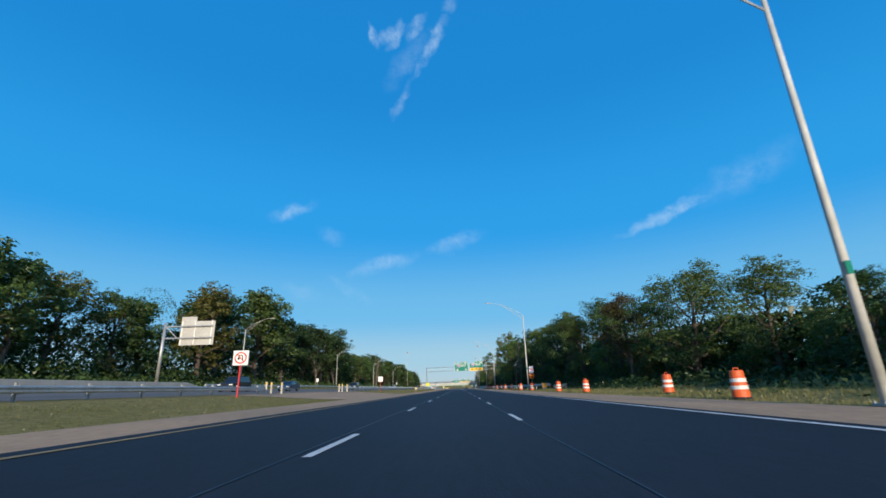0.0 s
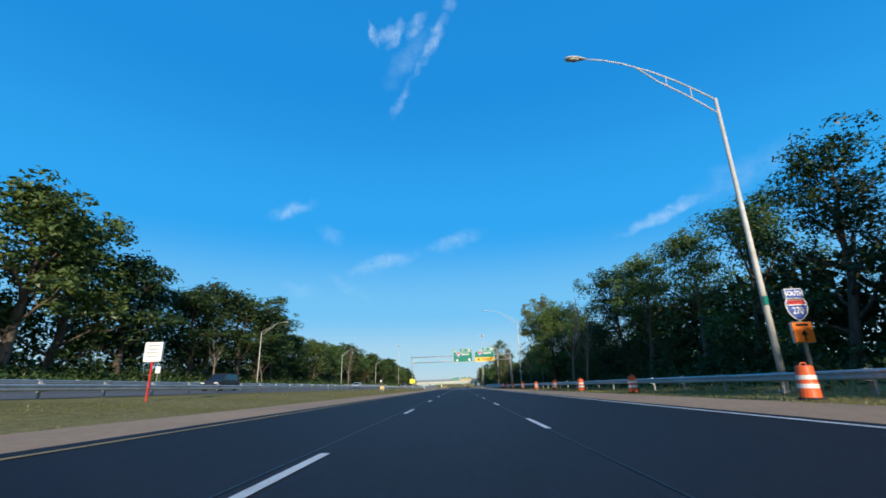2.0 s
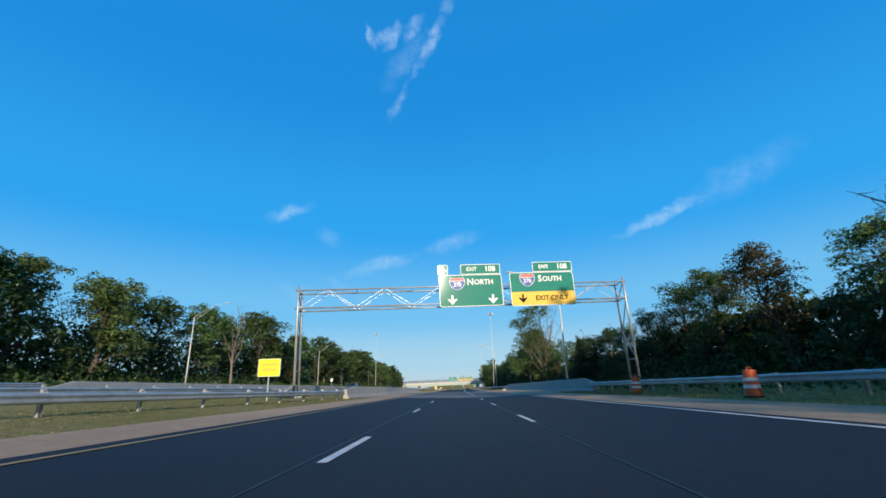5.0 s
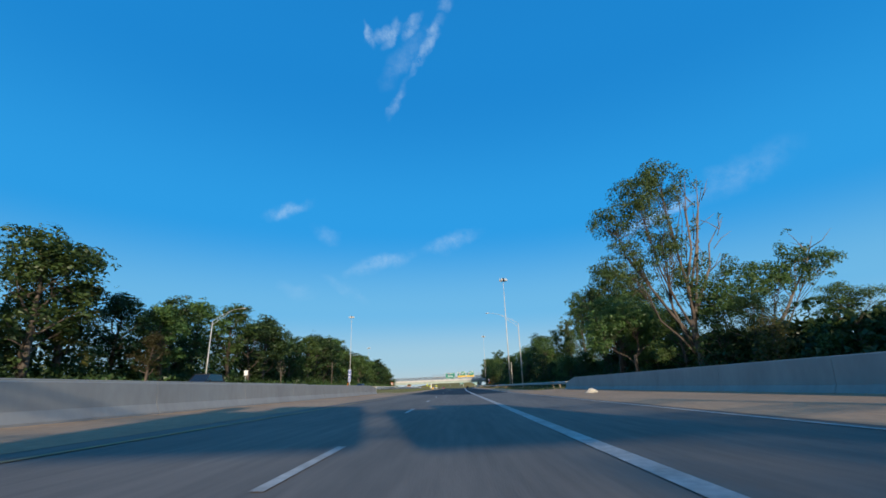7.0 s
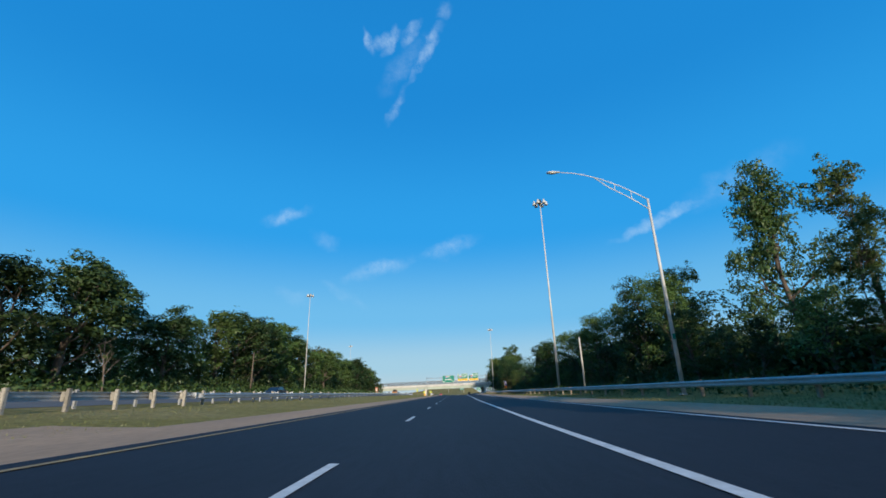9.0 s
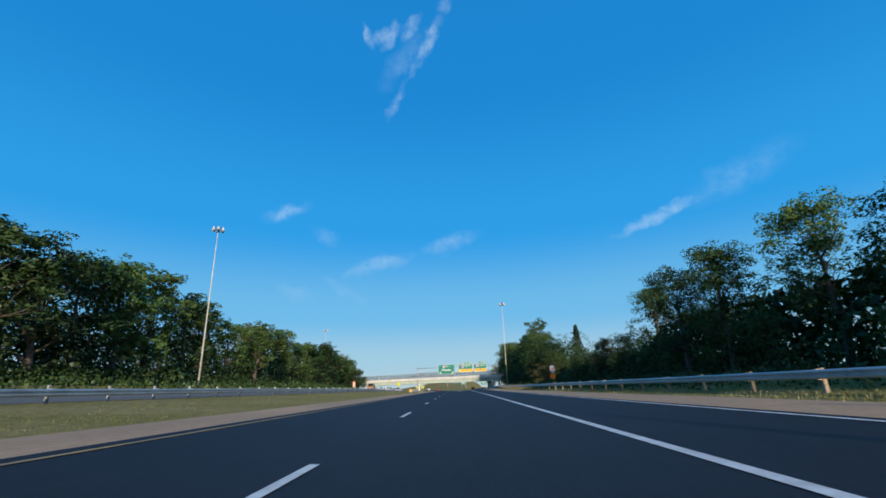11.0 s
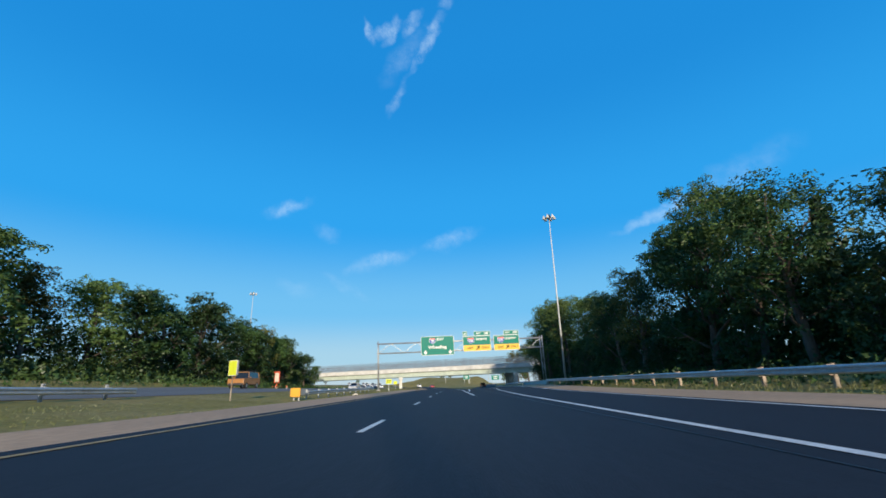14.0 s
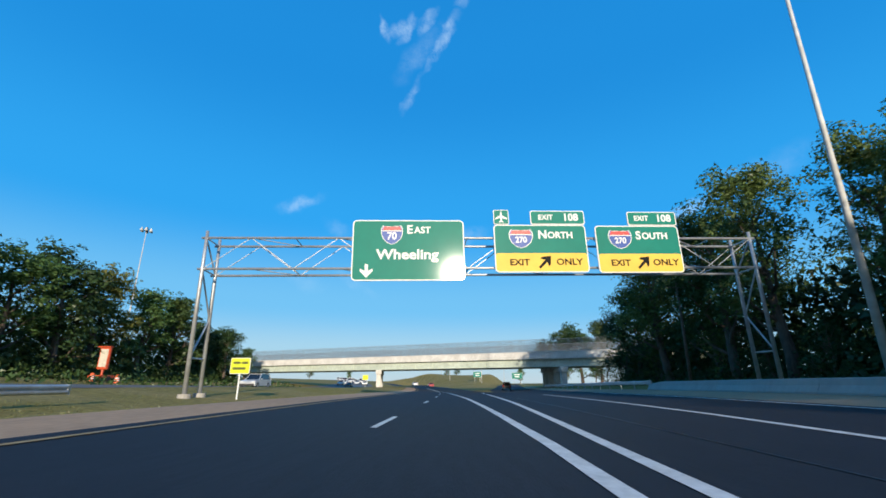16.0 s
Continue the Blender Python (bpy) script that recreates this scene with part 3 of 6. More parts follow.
def guardrail(centre, y0, y1, side, label, every=3.81, top=0.70, wood=False, wooden=WOOD_POST):
    """side: +1 the beam's face looks towards +x, -1 towards -x; posts stand behind it."""
    root = thing("guardrail", label, "guardrail", group="guardrails")
    prof = [(side * a, top - 0.155 + b) for a, b in W_BEAM]
    if side < 0:
        prof = prof[::-1]
    lift = lambda y: gz(centre(y), y)
    sweep("beam", prof, span(y0, y1, max(2, int((y1 - y0) / 3.81))), centre, GALV, root, height=lift)
    bm, bl = post_mesh(not wood), bmesh.new()
    box(bl, (0, 0, top - 0.155), (0.16, 0.16, 0.36), bevel=0.01)
    post = part("post", bm, wooden if wood else GALV, root)
    block = part("block", bl, wooden if wood else GALV, root)
    n = int((y1 - y0) / every)
    for i in range(n + 1):
        y = y0 + 0.4 + i * every
        x = centre(y)
        if i == 0:
            post.matrix_basis = pose(x - side * 0.25, y, lift(y))
            block.matrix_basis = pose(x - side * 0.09, y, lift(y))
        else:
            share(post, x - side * 0.25, y, lift(y))
            share(block, x - side * 0.09, y, lift(y))
    for y, d in ((y0, -1), (y1, 1)):
        bm = bmesh.new()
        vs = []
        for k in range(6):
            a = radians(180 * k / 5)
            for z in (-0.16, 0.16):
                vs.append(bm.verts.new((-side * 0.16 * (1 - math.cos(a)) + side * 0.05, d * 0.22 * math.sin(a), top - 0.155 + z)))
        for k in range(5):
            bm.faces.new((vs[2 * k], vs[2 * k + 1], vs[2 * k + 3], vs[2 * k + 2]))
        e = part("end_terminal", bm, GALV, root)
        e.matrix_basis = pose(centre(y), y, lift(y))
    return root


guardrail(lambda y: 11.7 + 1.1 * step01(80, 62, y), 66, 201, -1, "galvanised steel guardrail on posts beside the outer shoulder", wood=False, top=0.76)
guardrail(lambda y: 11.97 if y < 420 else 11.97 + (y - 420) * 0.02, 272.8, 507, -1, "galvanised guardrail on weathered wooden posts along the outer verge", wood=True, top=0.78)
guardrail(lambda y: OUTER(y) + 3.24, 535, 590, -1, "low galvanised guardrail leading under the overpass", top=0.72)
guardrail(lambda y: -13.2 + 2.76 * step01(150, 203, y), 145, 201, 1, "galvanised guardrail closing the median before the bridge", top=0.68)
guardrail(lambda y: -14.6 - 1.0 * step01(283, 300, y), 282.5, 310, -1, "galvanised guardrail with pale posts facing the road", top=0.70, every=2.6, wood=True, wooden=GREY_POST)
guardrail(lambda y: -15.7 - 0.015 * (y - 310), 311.5, 342, 1, "short galvanised guardrail in the grass median", top=0.66, wood=True, wooden=GREY_POST)
guardrail(lambda y: -18.6, 72, 204, 1, "old galvanised guardrail along the far side of the median", top=0.66)
guardrail(lambda y: -18, -20, 42.5, 1, "old galvanised guardrail along the far side of the median", top=0.66)
guardrail(lambda y: -16.92, 276, 330, -1, "old galvanised guardrail along the oncoming carriageway", top=0.7)
guardrail(lambda y: -16.9 - 1.4 * step01(334, 380, y), 334, 462, 1, "weathered galvanised guardrail on thin posts in the median", top=0.62)
guardrail(lambda y: -12.06 - 0.036 * (y - 470), 474, 512, 1, "galvanised guardrail shielding the sign gantry post", top=0.68)
guardrail(lambda y: -34.2, -60, 4, 1, "galvanised guardrail beyond the oncoming carriageway", top=0.72)
guardrail(lambda y: -34.38, 62, 196, 1, "galvanised guardrail beyond the oncoming carriageway", top=0.72)


# ---- crash cushions with amber nose ----
def crash_nose(x, y, w, h, label, length=1.6, face=None):
    root = thing("crash_cushion", label, "crash cushion", (x, y, gz(x, y)))
    bm = bmesh.new()
    plate(bm, rounded(w, h, 0.06, 0, 0.28 + h / 2), -0.05, 0.0)
    part("nose_panel", bm, face or SIGN_AMBER, root, "amber reflective nose panel")
    bm = bmesh.new()
    box(bm, (0, 0.12 + length / 2, 0.28 + h / 2), (w * 0.8, length, h * 0.82), bevel=0.05)
    part("body", bm, SIGN_BACK, root)
    for sx in (-0.25, 0.25):
        bm = bmesh.new()
        box(bm, (sx * w, 0.3, 0.16), (0.09, 0.09, 0.36))
        part("leg", bm, GALV, root)
    return root


crash_nose(11.88, 64.8, 0.66, 0.6, "amber panel on the end of the outer guardrail", 0.5)
crash_nose(-13.3, 142.6, 0.7, 0.5, "amber nosed crash cushion at the start of the median guardrail", 2.6, NOSE_AMBER)
crash_nose(-12.24, 471, 0.75, 0.64, "amber nosed crash cushion in the grass median", 1.4)
bm = bmesh.new()
box(bm, (0, 0, 0.25), (0.6, 0.5, 0.5), bevel=0.05)
stub = tagged(part("marker_block", bm, PALE_POST), "weathered pale block in the verge grass", "block", group="verge blocks")
stub.matrix_basis = pose(13.1, 63.2, gz(13.1, 63.2), 0, 6, 20)
copy_thing(stub, pose(13.9, 61.5, gz(13.9, 61.5), 0, -9, 50))


# ---- traffic drums ----
def drum_thing():
    root = thing("traffic_drum", "orange plastic traffic drum with white reflective bands on a rubber base", "traffic drum", group="traffic drums along the shoulder")
    bm = bmesh.new()
    zs = [(0.06, 0.29), (0.28, 0.285), (0.30, 0.272), (0.52, 0.265), (0.54, 0.255), (0.76, 0.247), (0.78, 0.236), (0.97, 0.23), (1.00, 0.20), (1.01, 0.02)]
    n = 20
    rings = [[bm.verts.new((r * math.cos(2 * math.pi * k / n), r * math.sin(2 * math.pi * k / n), z)) for k in range(n)] for z, r in zs]
    for a, b in zip(rings, rings[1:]):
        for k in range(n):
            bm.faces.new((a[k], a[(k + 1) % n], b[(k + 1) % n], b[k]))
    bm.faces.new(rings[-1])
    bm.faces.new(rings[0][::-1])
    part("body", bm, DRUM_ORANGE, root)
    for z, r in ((0.335, 0.2755), (0.585, 0.2605)):
        bm = bmesh.new()
        bmesh.ops.create_cone(bm, cap_ends=False, segments=20, radius1=r, radius2=r - 0.006, depth=0.13, matrix=Matrix.Translation((0, 0, z + 0.065)))
        part("reflective_band", bm, DRUM_WHITE, root, "white reflective band")
    bm = bmesh.new()
    pipe(bm, [(-0.09, 0, 1.0), (-0.07, 0, 1.08), (0.07, 0, 1.08), (0.09, 0, 1.0)], [0.02] * 4, 6)
    part("handle", bm, DRUM_ORANGE, root)
    bm = bmesh.new()
    bmesh.ops.create_cone(bm, cap_ends=True, segments=20, radius1=0.345, radius2=0.315, depth=0.07, matrix=Matrix.Translation((0, 0, 0.035)))
    part("base_ring", bm, RUBBER, root, "black rubber base ring")
    return root


DRUMS = [(10.17, 17.2), (11.34, 25.6), (10.44, 38.6), (10.26, 48.2), (10.35, 66.2), (10.35, 78.2), (10.35, 92.3), (10.35, 104.2), (10.44, 115.8), (10.44, 128.0), (10.44, 141.6), (10.35, 154.2), (10.53, 166.2), (10.62, 176.4), (10.8, 188.0)]
drum = drum_thing()
for i, (x, y) in enumerate(DRUMS):
    m = pose(x, y, gz(x, y), random.uniform(-1.5, 1.5), random.uniform(-1.5, 1.5), random.uniform(0, 360))
    if i == 0:
        drum.matrix_basis = m
    else:
        copy_thing(drum, m)


# ---- road lamps ----
def road_lamp(label, group, pole_h=12.25, reach=5.6, rise=2.2):
    """A tapered pole with a truss arm towards -x and a flat luminaire."""
    root = thing("street_lamp", label, "street lamp", group=group)
    bm = bmesh.new()
    pipe(bm, [(0, 0, 0.02), (0, 0, pole_h * 0.5), (0, 0, pole_h)], [0.125, 0.10, 0.07], 12)
    part("pole", bm, POLE_METAL, root, smooth=True)
    bm = bmesh.new()
    box(bm, (0, 0, 0.03), (0.42, 0.42, 0.06), bevel=0.01)
    for a in (-0.15, 0.15):
        for b in (-0.15, 0.15):
            tube(bm, (a, b, 0.06), (a, b, 0.12), 0.025, n=6)
    part("base_plate", bm, GALV, root)
    bm = bmesh.new()
    box(bm, (-0.02, -0.118, 3.3), (0.16, 0.012, 0.34), bevel=0.004)
    part("number_tag", bm, SIGN_GREEN, root, "small green tag plate")
    bm = bmesh.new()
    up = [(-reach * u, 0, pole_h - 0.05 + rise * (1 - (1 - u) ** 1.8)) for u in (0, 0.12, 0.3, 0.5, 0.7, 0.85, 1.0)]
    pipe(bm, up, [0.035, 0.034, 0.032, 0.03, 0.028, 0.027, 0.026], 7)
    part("upper_arm", bm, POLE_METAL, root, smooth=True)
    bm = bmesh.new()
    low = [(-reach * u, 0, pole_h - 0.75 + (rise + 0.62) * (1 - (1 - u) ** 1.7) * 0.96) for u in (0, 0.1, 0.25, 0.42, 0.58)]
    low[-1] = (low[-1][0], 0, float(np.interp(0.58, [0.5, 0.7], [up[3][2], up[4][2]])) - 0.02)
    pipe(bm, low, [0.032] * 5, 7)
    part("lower_arm", bm, POLE_METAL, root, smooth=True)
    for u in (0.18, 0.36):
        bm = bmesh.new()
        x = -reach * u
        zt = float(np.interp(u, (0, 0.12, 0.3, 0.5), [p[2] for p in up[:4]]))
        zb = float(np.interp(u, (0, 0.1, 0.25, 0.42), [p[2] for p in low[:4]]))
        tube(bm, (x, 0, zb), (x, 0, zt), 0.02, n=6)
        part("strut", bm, POLE_METAL, root)
    bm = bmesh.new()
    hx, hz = -reach, up[-1][2]
    sec = [(0.12, 0.05, 0.05), (-0.05, 0.10, 0.07), (-0.3, 0.19, 0.10), (-0.62, 0.19, 0.085), (-0.8, 0.10, 0.05)]
    rings = []
    for dx, hw, hh in sec:
        rings.append([bm.verts.new((hx + dx, hw * math.cos(a), hz + hh * math.sin(a) * (1.0 if math.sin(a) > 0 else 0.45))) for a in [2 * math.pi * k / 10 for k in range(10)]])
    for a, b in zip(rings, rings[1:]):
        for k in range(10):
            bm.faces.new((a[k], a[(k + 1) % 10], b[(k + 1) % 10], b[k]))
    bm.faces.new(rings[0])
    bm.faces.new(rings[-1])
    head = part("luminaire", bm, POLE_METAL, root, smooth=True)
    bm = bmesh.new()
    bmesh.ops.create_uvsphere(bm, u_segments=12, v_segments=6, radius=1, matrix=Matrix.Translation((hx - 0.42, 0, hz - 0.045)) @ Matrix.Diagonal((0.24, 0.15, 0.05, 1)))
    part("lens", bm, LENS, head, "pale glass lens", smooth=True)
    return root


lamp = road_lamp("tall pale metal street lamp with a truss arm", "street lamps")
for i, (x, y) in enumerate([(9.9, 11.2), (12.15, 81.8), (12.06, 154.6), (12.78, 213.8), (12.7, 310.4)]):
    m = pose(x, y, gz(x, y), 0, 0, 3 if i == 1 else 0) @ Matrix.Scale(1.06 if i in (1, 2) else 1.0, 4)
    if i == 0:
        lamp.matrix_basis = m
    else:
        copy_thing(lamp, m)
far_lamp = road_lamp("grey metal street lamp beside the oncoming carriageway", "street lamps of the oncoming carriageway", 11.0, 5.0, 2.15)
for i, y in enumerate((20, 89, 160, 230, 299)):
    m = pose(-42.75, y, gz(-42.75, y), 0, 0, 180)
    if i == 0:
        far_lamp.matrix_basis = m
    else:
        copy_thing(far_lamp, m)


# ---- high masts ----
def high_mast(height):
    root = thing("high_mast_light", "very tall tapered steel mast with a ring of floodlights", "mast light", group="high mast lights")
    bm = bmesh.new()
    pipe(bm, [(0, 0, 0), (0, 0, height * 0.5), (0, 0, height)], [0.20, 0.125, 0.07], 12)
    part("mast", bm, POLE_METAL, root, smooth=True)
    bm = bmesh.new()
    box(bm, (0, 0, 0.15), (1.1, 1.1, 0.3), bevel=0.03)
    part("footing", bm, CONCRETE, root)
    bm = bmesh.new()
    n = 16
    pts = [(0.75 * math.cos(2 * math.pi * k / n), 0.75 * math.sin(2 * math.pi * k / n), height - 0.35) for k in range(n + 1)]
    pipe(bm, pts, [0.05] * (n + 1), 6)
    for k in range(4):
        a = math.pi * k / 2
        tube(bm, (0, 0, height - 0.35), (0.75 * math.cos(a), 0.75 * math.sin(a), height - 0.35), 0.04, n=6)
    tube(bm, (0, 0, height - 0.8), (0, 0, height + 0.25), 0.22, n=10)
    part("ring", bm, DARK_METAL, root)
    for k in range(6):
        a = math.pi * k / 3
        bm = bmesh.new()
        c = Vector((1.0 * math.cos(a), 1.0 * math.sin(a), height - 0.45))
        bmesh.ops.create_cone(bm, cap_ends=True, segments=12, radius1=0.34, radius2=0.18, depth=0.5, matrix=Matrix.Translation(c))
        tube(bm, c + Vector((0, 0, 0.2)), c + Vector((0, 0, 0.45)), 0.13, n=8)
        f = part("floodlight", bm, POLE_METAL, root)
        bm = bmesh.new()
        bmesh.ops.create_cone(bm, cap_ends=True, segments=12, radius1=0.31, radius2=0.31, depth=0.04, matrix=Matrix.Translation(c - Vector((0, 0, 0.27))))
        part("lens", bm, LENS, f)
    return root


mast = high_mast(31.5)
for i, (x, y) in enumerate(((15.6, 354.5), (19.6, 519.0), (-48.0, 430.0), (-69.0, 586.0))):
    m = pose(x, y, gz(x, y)) 
    if i == 0:
        mast.matrix_basis = m
    else:
        copy_thing(mast, m)


# ---- sign faces ----
def arrow_outline(cx, cz, s, angle):
    pts = [(-0.10, -0.5), (0.10, -0.5), (0.10, 0.02), (0.36, 0.02), (0.0, 0.5), (-0.36, 0.02), (-0.10, 0.02)]
    a = radians(angle)
    return [(cx + s * (x * math.cos(a) + z * math.sin(a)), cz + s * (-x * math.sin(a) + z * math.cos(a))) for x, z in pts]


def down_arrow(cx, cz, s):
    """A stubby arrow with swept barbs, pointing down."""
    half = [(0.11, 0.5), (0.11, 0.0), (0.46, 0.16), (0.46, 0.0), (0.0, -0.5)]
    pts = half + [(-x, z) for x, z in half[-2::-1]]
    return [(cx + s * x, cz + s * z) for x, z in pts]


def slant_arrow(cx, cz, s):
    """A broad arrow that points up and to the right."""
    half = [(0.0, 0.52), (0.34, 0.10), (0.34, -0.06), (0.09, 0.10), (0.07, -0.5)]
    pts = half + [(-x, z) for x, z in half[:0:-1]]
    k = math.sqrt(0.5)
    return [(cx + s * k * (x + z), cz + s * k * (z - x)) for x, z in pts]


def shield_outline(cx, cz, w, h):
    half = [(0, 0.42), (0.14, 0.46), (0.30, 0.44), (0.40, 0.50), (0.50, 0.30), (0.49, 0.02), (0.40, -0.22), (0.20, -0.42), (0, -0.5)]
    pts = half + [(-x, z) for x, z in half[-2:0:-1]]
    return [(cx + w * x, cz + h * z) for x, z in pts][::-1]


def flat(name, outline, y, mat, parent, deep=0.006):
    bm = bmesh.new()
    plate(bm, outline, y - deep, y)
    return part(name, bm, mat, parent)


def route_shield(panel, cx, cz, w, h, number, y):
    s = flat("route_shield", shield_outline(cx, cz, w * 1.07, h * 1.06), y, SIGN_WHITE, panel)
    flat("shield_field", shield_outline(cx, cz, w, h), y - 0.007, SIGN_BLUE, s)
    flat("shield_crown", [(cx - w * 0.46, cz + h * 0.22), (cx + w * 0.46, cz + h * 0.22), (cx + w * 0.40, cz + h * 0.45), (cx - w * 0.40, cz + h * 0.45)], y - 0.014, SIGN_RED, s)
    flat("shield_rule", [(cx - w * 0.47, cz + h * 0.19), (cx + w * 0.47, cz + h * 0.19), (cx + w * 0.47, cz + h * 0.235), (cx - w * 0.47, cz + h * 0.235)], y - 0.02, SIGN_WHITE, s)
    lettering(number, h * (0.56 if len(number) < 3 else 0.46), SIGN_WHITE, s, cx, cz - h * 0.08, y - 0.012, "route_number", 0.9)
    return s


def sign_panel(parent, name, cx, cz, w, h, y, mat, edge=SIGN_WHITE, border=0.06, r=0.22, label=""):
    """A sign face with border, aluminium back and stiffeners."""
    bm = bmesh.new()
    plate(bm, rounded(w, h, min(r, h * 0.3), cx, cz), y, y + 0.05)
    p = part(name, bm, SIGN_BACK, parent, label)
    flat("border", rounded(w - 0.02, h - 0.02, min(r, h * 0.3), cx, cz), y - 0.001, edge, p)
    flat("face", rounded(w - border * 2, h - border * 2, min(r, h * 0.3) * 0.8, cx, cz), y - 0.008, mat, p)
    for k in range(max(2, int(w / 1.5))):
        x = cx - w * 0.42 + w * 0.84 * k / max(1, int(w / 1.5) - 1)
        bm = bmesh.new()
        box(bm, (x, y + 0.1, cz), (0.09, 0.1, h * 0.96))
        part("stiffener", bm, GALV, p)
    return p


def exit_tab(root, cx, cz, w, h, y):
    p = sign_panel(root, "exit_tab", cx, cz, w, h, y, SIGN_GREEN, border=0.05, r=0.12)
    lettering("EXIT", h * 0.50, SIGN_WHITE, p, cx - w * 0.22, cz, y - 0.02)
    lettering("108", h * 0.72, SIGN_WHITE, p, cx + w * 0.24, cz, y - 0.02)


def plane_tab(root, cx, cz, s, y):
    p = sign_panel(root, "airport_tab", cx, cz, s, s, y, SIGN_GREEN, border=0.04, r=0.08)
    k = s * 0.4
    half = [(0, 1), (0.13, 0.75), (0.13, 0.3), (0.95, -0.2), (0.95, -0.42), (0.13, -0.15), (0.10, -0.6), (0.36, -0.8), (0.36, -0.95), (0, -0.85)]
    out = half + [(-x, z) for x, z in half[-2:0:-1]]
    flat("aeroplane_symbol", [(cx + k * x, cz + k * z) for x, z in out][::-1], y - 0.012, SIGN_WHITE, p)


def gantry(at, turn, rise, length, zt, zb, label):
    """A box truss on two pairs of posts; its parts are set out along x from the near foot, before it is turned. rise: degrees by which the truss climbs."""
    root = thing("sign_gantry", label, "sign gantry", group="sign gantries")
    root.matrix_basis = pose(*at, 0, -rise, turn)
    inv = root.matrix_basis.inverted()

    def foot(x, dy):
        w = root.matrix_basis @ Vector((x, dy, 0))
        return (inv @ Vector((w.x, w.y, gz(w.x, w.y)))).z - 0.05

    d = 1.6
    for name, z in (("top_chord", zt), ("bottom_chord", zb)):
        for dy in (0, d):
            bm = bmesh.new()
            tube(bm, (-0.25, dy, z), (length + 0.25, dy, z), 0.07, n=10)
            part(name, bm, GALV, root, smooth=True)
    n = int(length / 2.3)
    step = length / n
    for k in range(n):
        x0, x1 = k * step, (k + 1) * step
        for dy in (0, d):
            bm = bmesh.new()
            a, b = (zb, zt) if k % 2 == 0 else (zt, zb)
            tube(bm, (x0, dy, a), (x1, dy, b), 0.022, n=6)
            part("brace", bm, GALV, root)
        for z in (zt, zb):
            bm = bmesh.new()
            tube(bm, (x0, 0, z), (x1, d, z) if k % 2 else (x0, d, z), 0.028, n=6)
            part("cross_brace", bm, GALV, root)
    for x in (0, length):
        f = foot(x, d / 2)
        for dy in (0, d):
            bm = bmesh.new()
            pipe(bm, [(x, dy, foot(x, dy)), (x, dy, zb), (x, dy, zt + 0.4)], [0.115, 0.095, 0.085], 12)
            part("post", bm, GALV, root, smooth=True)
            bm = bmesh.new()
            bmesh.ops.create_cone(bm, cap_ends=True, segments=14, radius1=0.32, radius2=0.31, depth=0.3, matrix=Matrix.Translation((x, dy, foot(x, dy) + 0.1)))
            part("footing", bm, CONCRETE, root, "round concrete footing")
        for z0, z1, ya, yb in ((zb, f + (zb - f) * 0.62, 0, d), (f + (zb - f) * 0.62, f + (zb - f) * 0.3, d, 0), (f + (zb - f) * 0.3, f + (zb - f) * 0.3, 0, d), (zt, zb, 0, d), (zt, zt, 0, d), (zb, zb, 0, d)):
            bm = bmesh.new()
            tube(bm, (x, ya, z0), (x, yb, z1), 0.045, n=6)
            part("post_brace", bm, GALV, root)
    return root


def hangers(root, cx, w, zlo, zhi):
    """Upright brackets that carry a sign on the front chords."""
    for k in (-0.36, 0.0, 0.36):
        bm = bmesh.new()
        box(bm, (cx + k * w, -0.14, (zlo + zhi) / 2), (0.09, 0.13, zhi - zlo))
        part("sign_bracket", bm, GALV, root)


def big_initial(word, size, panel, x, z, y):
    """A word whose first letter is larger, starting at x."""
    at = x
    for text, s, dz in ((word[0], size, 0.0), (word[1:], size * 0.78, -0.04 * size)):
        ob = lettering(text, s, SIGN_WHITE, panel, 0, z + dz, y)
        xs = [v.co.x for v in ob.data.vertices]
        ob.data.transform(Matrix.Translation((at - min(xs), 0, 0)))
        at += max(xs) - min(xs) + size * 0.09


# first gantry
YF = -0.35
g1 = gantry((-13.4, 195.8, 0), 7.0, 1.25, 29.2, 9.3, 7.75, "galvanised truss gantry with two green exit signs over the road")
p = sign_panel(g1, "guide_sign", 14.9, 8.8, 5.65, 2.85, YF, SIGN_GREEN, label="green guide sign for the northbound route")
route_shield(p, 13.7, 9.42, 1.3, 1.12, "270", YF - 0.012)
big_initial("NORTH", 0.80, p, 14.6, 9.55, YF - 0.02)
for x in (13.2, 16.8):
    flat("down_arrow", down_arrow(x, 7.98, 0.85), YF - 0.012, SIGN_WHITE, p)
exit_tab(g1, 15.85, 10.71, 3.6, 0.92, YF)
plane_tab(g1, 12.47, 10.71, 0.92, YF)
hangers(g1, 14.9, 5.65, 7.4, 10.2)
p = sign_panel(g1, "guide_sign", 21.4, 8.78, 5.9, 3.05, YF, SIGN_GREEN, label="green guide sign with a yellow exit panel")
route_shield(p, 20.05, 9.6, 1.3, 1.12, "270", YF - 0.012)
big_initial("SOUTH", 0.80, p, 21.05, 9.68, YF - 0.02)
q = flat("exit_only_panel", rounded(5.78, 1.2, 0.15, 21.4, 7.92), YF - 0.012, SIGN_YELLOW, p)
lettering("EXIT ONLY", 0.60, SIGN_BLACK, q, 22.15, 7.92, YF - 0.026)
flat("down_arrow", down_arrow(19.5, 7.92, 0.8), YF - 0.02, SIGN_BLACK, q)
exit_tab(g1, 22.5, 10.79, 3.7, 0.92, YF)
hangers(g1, 21.4, 5.9, 7.3, 10.25)

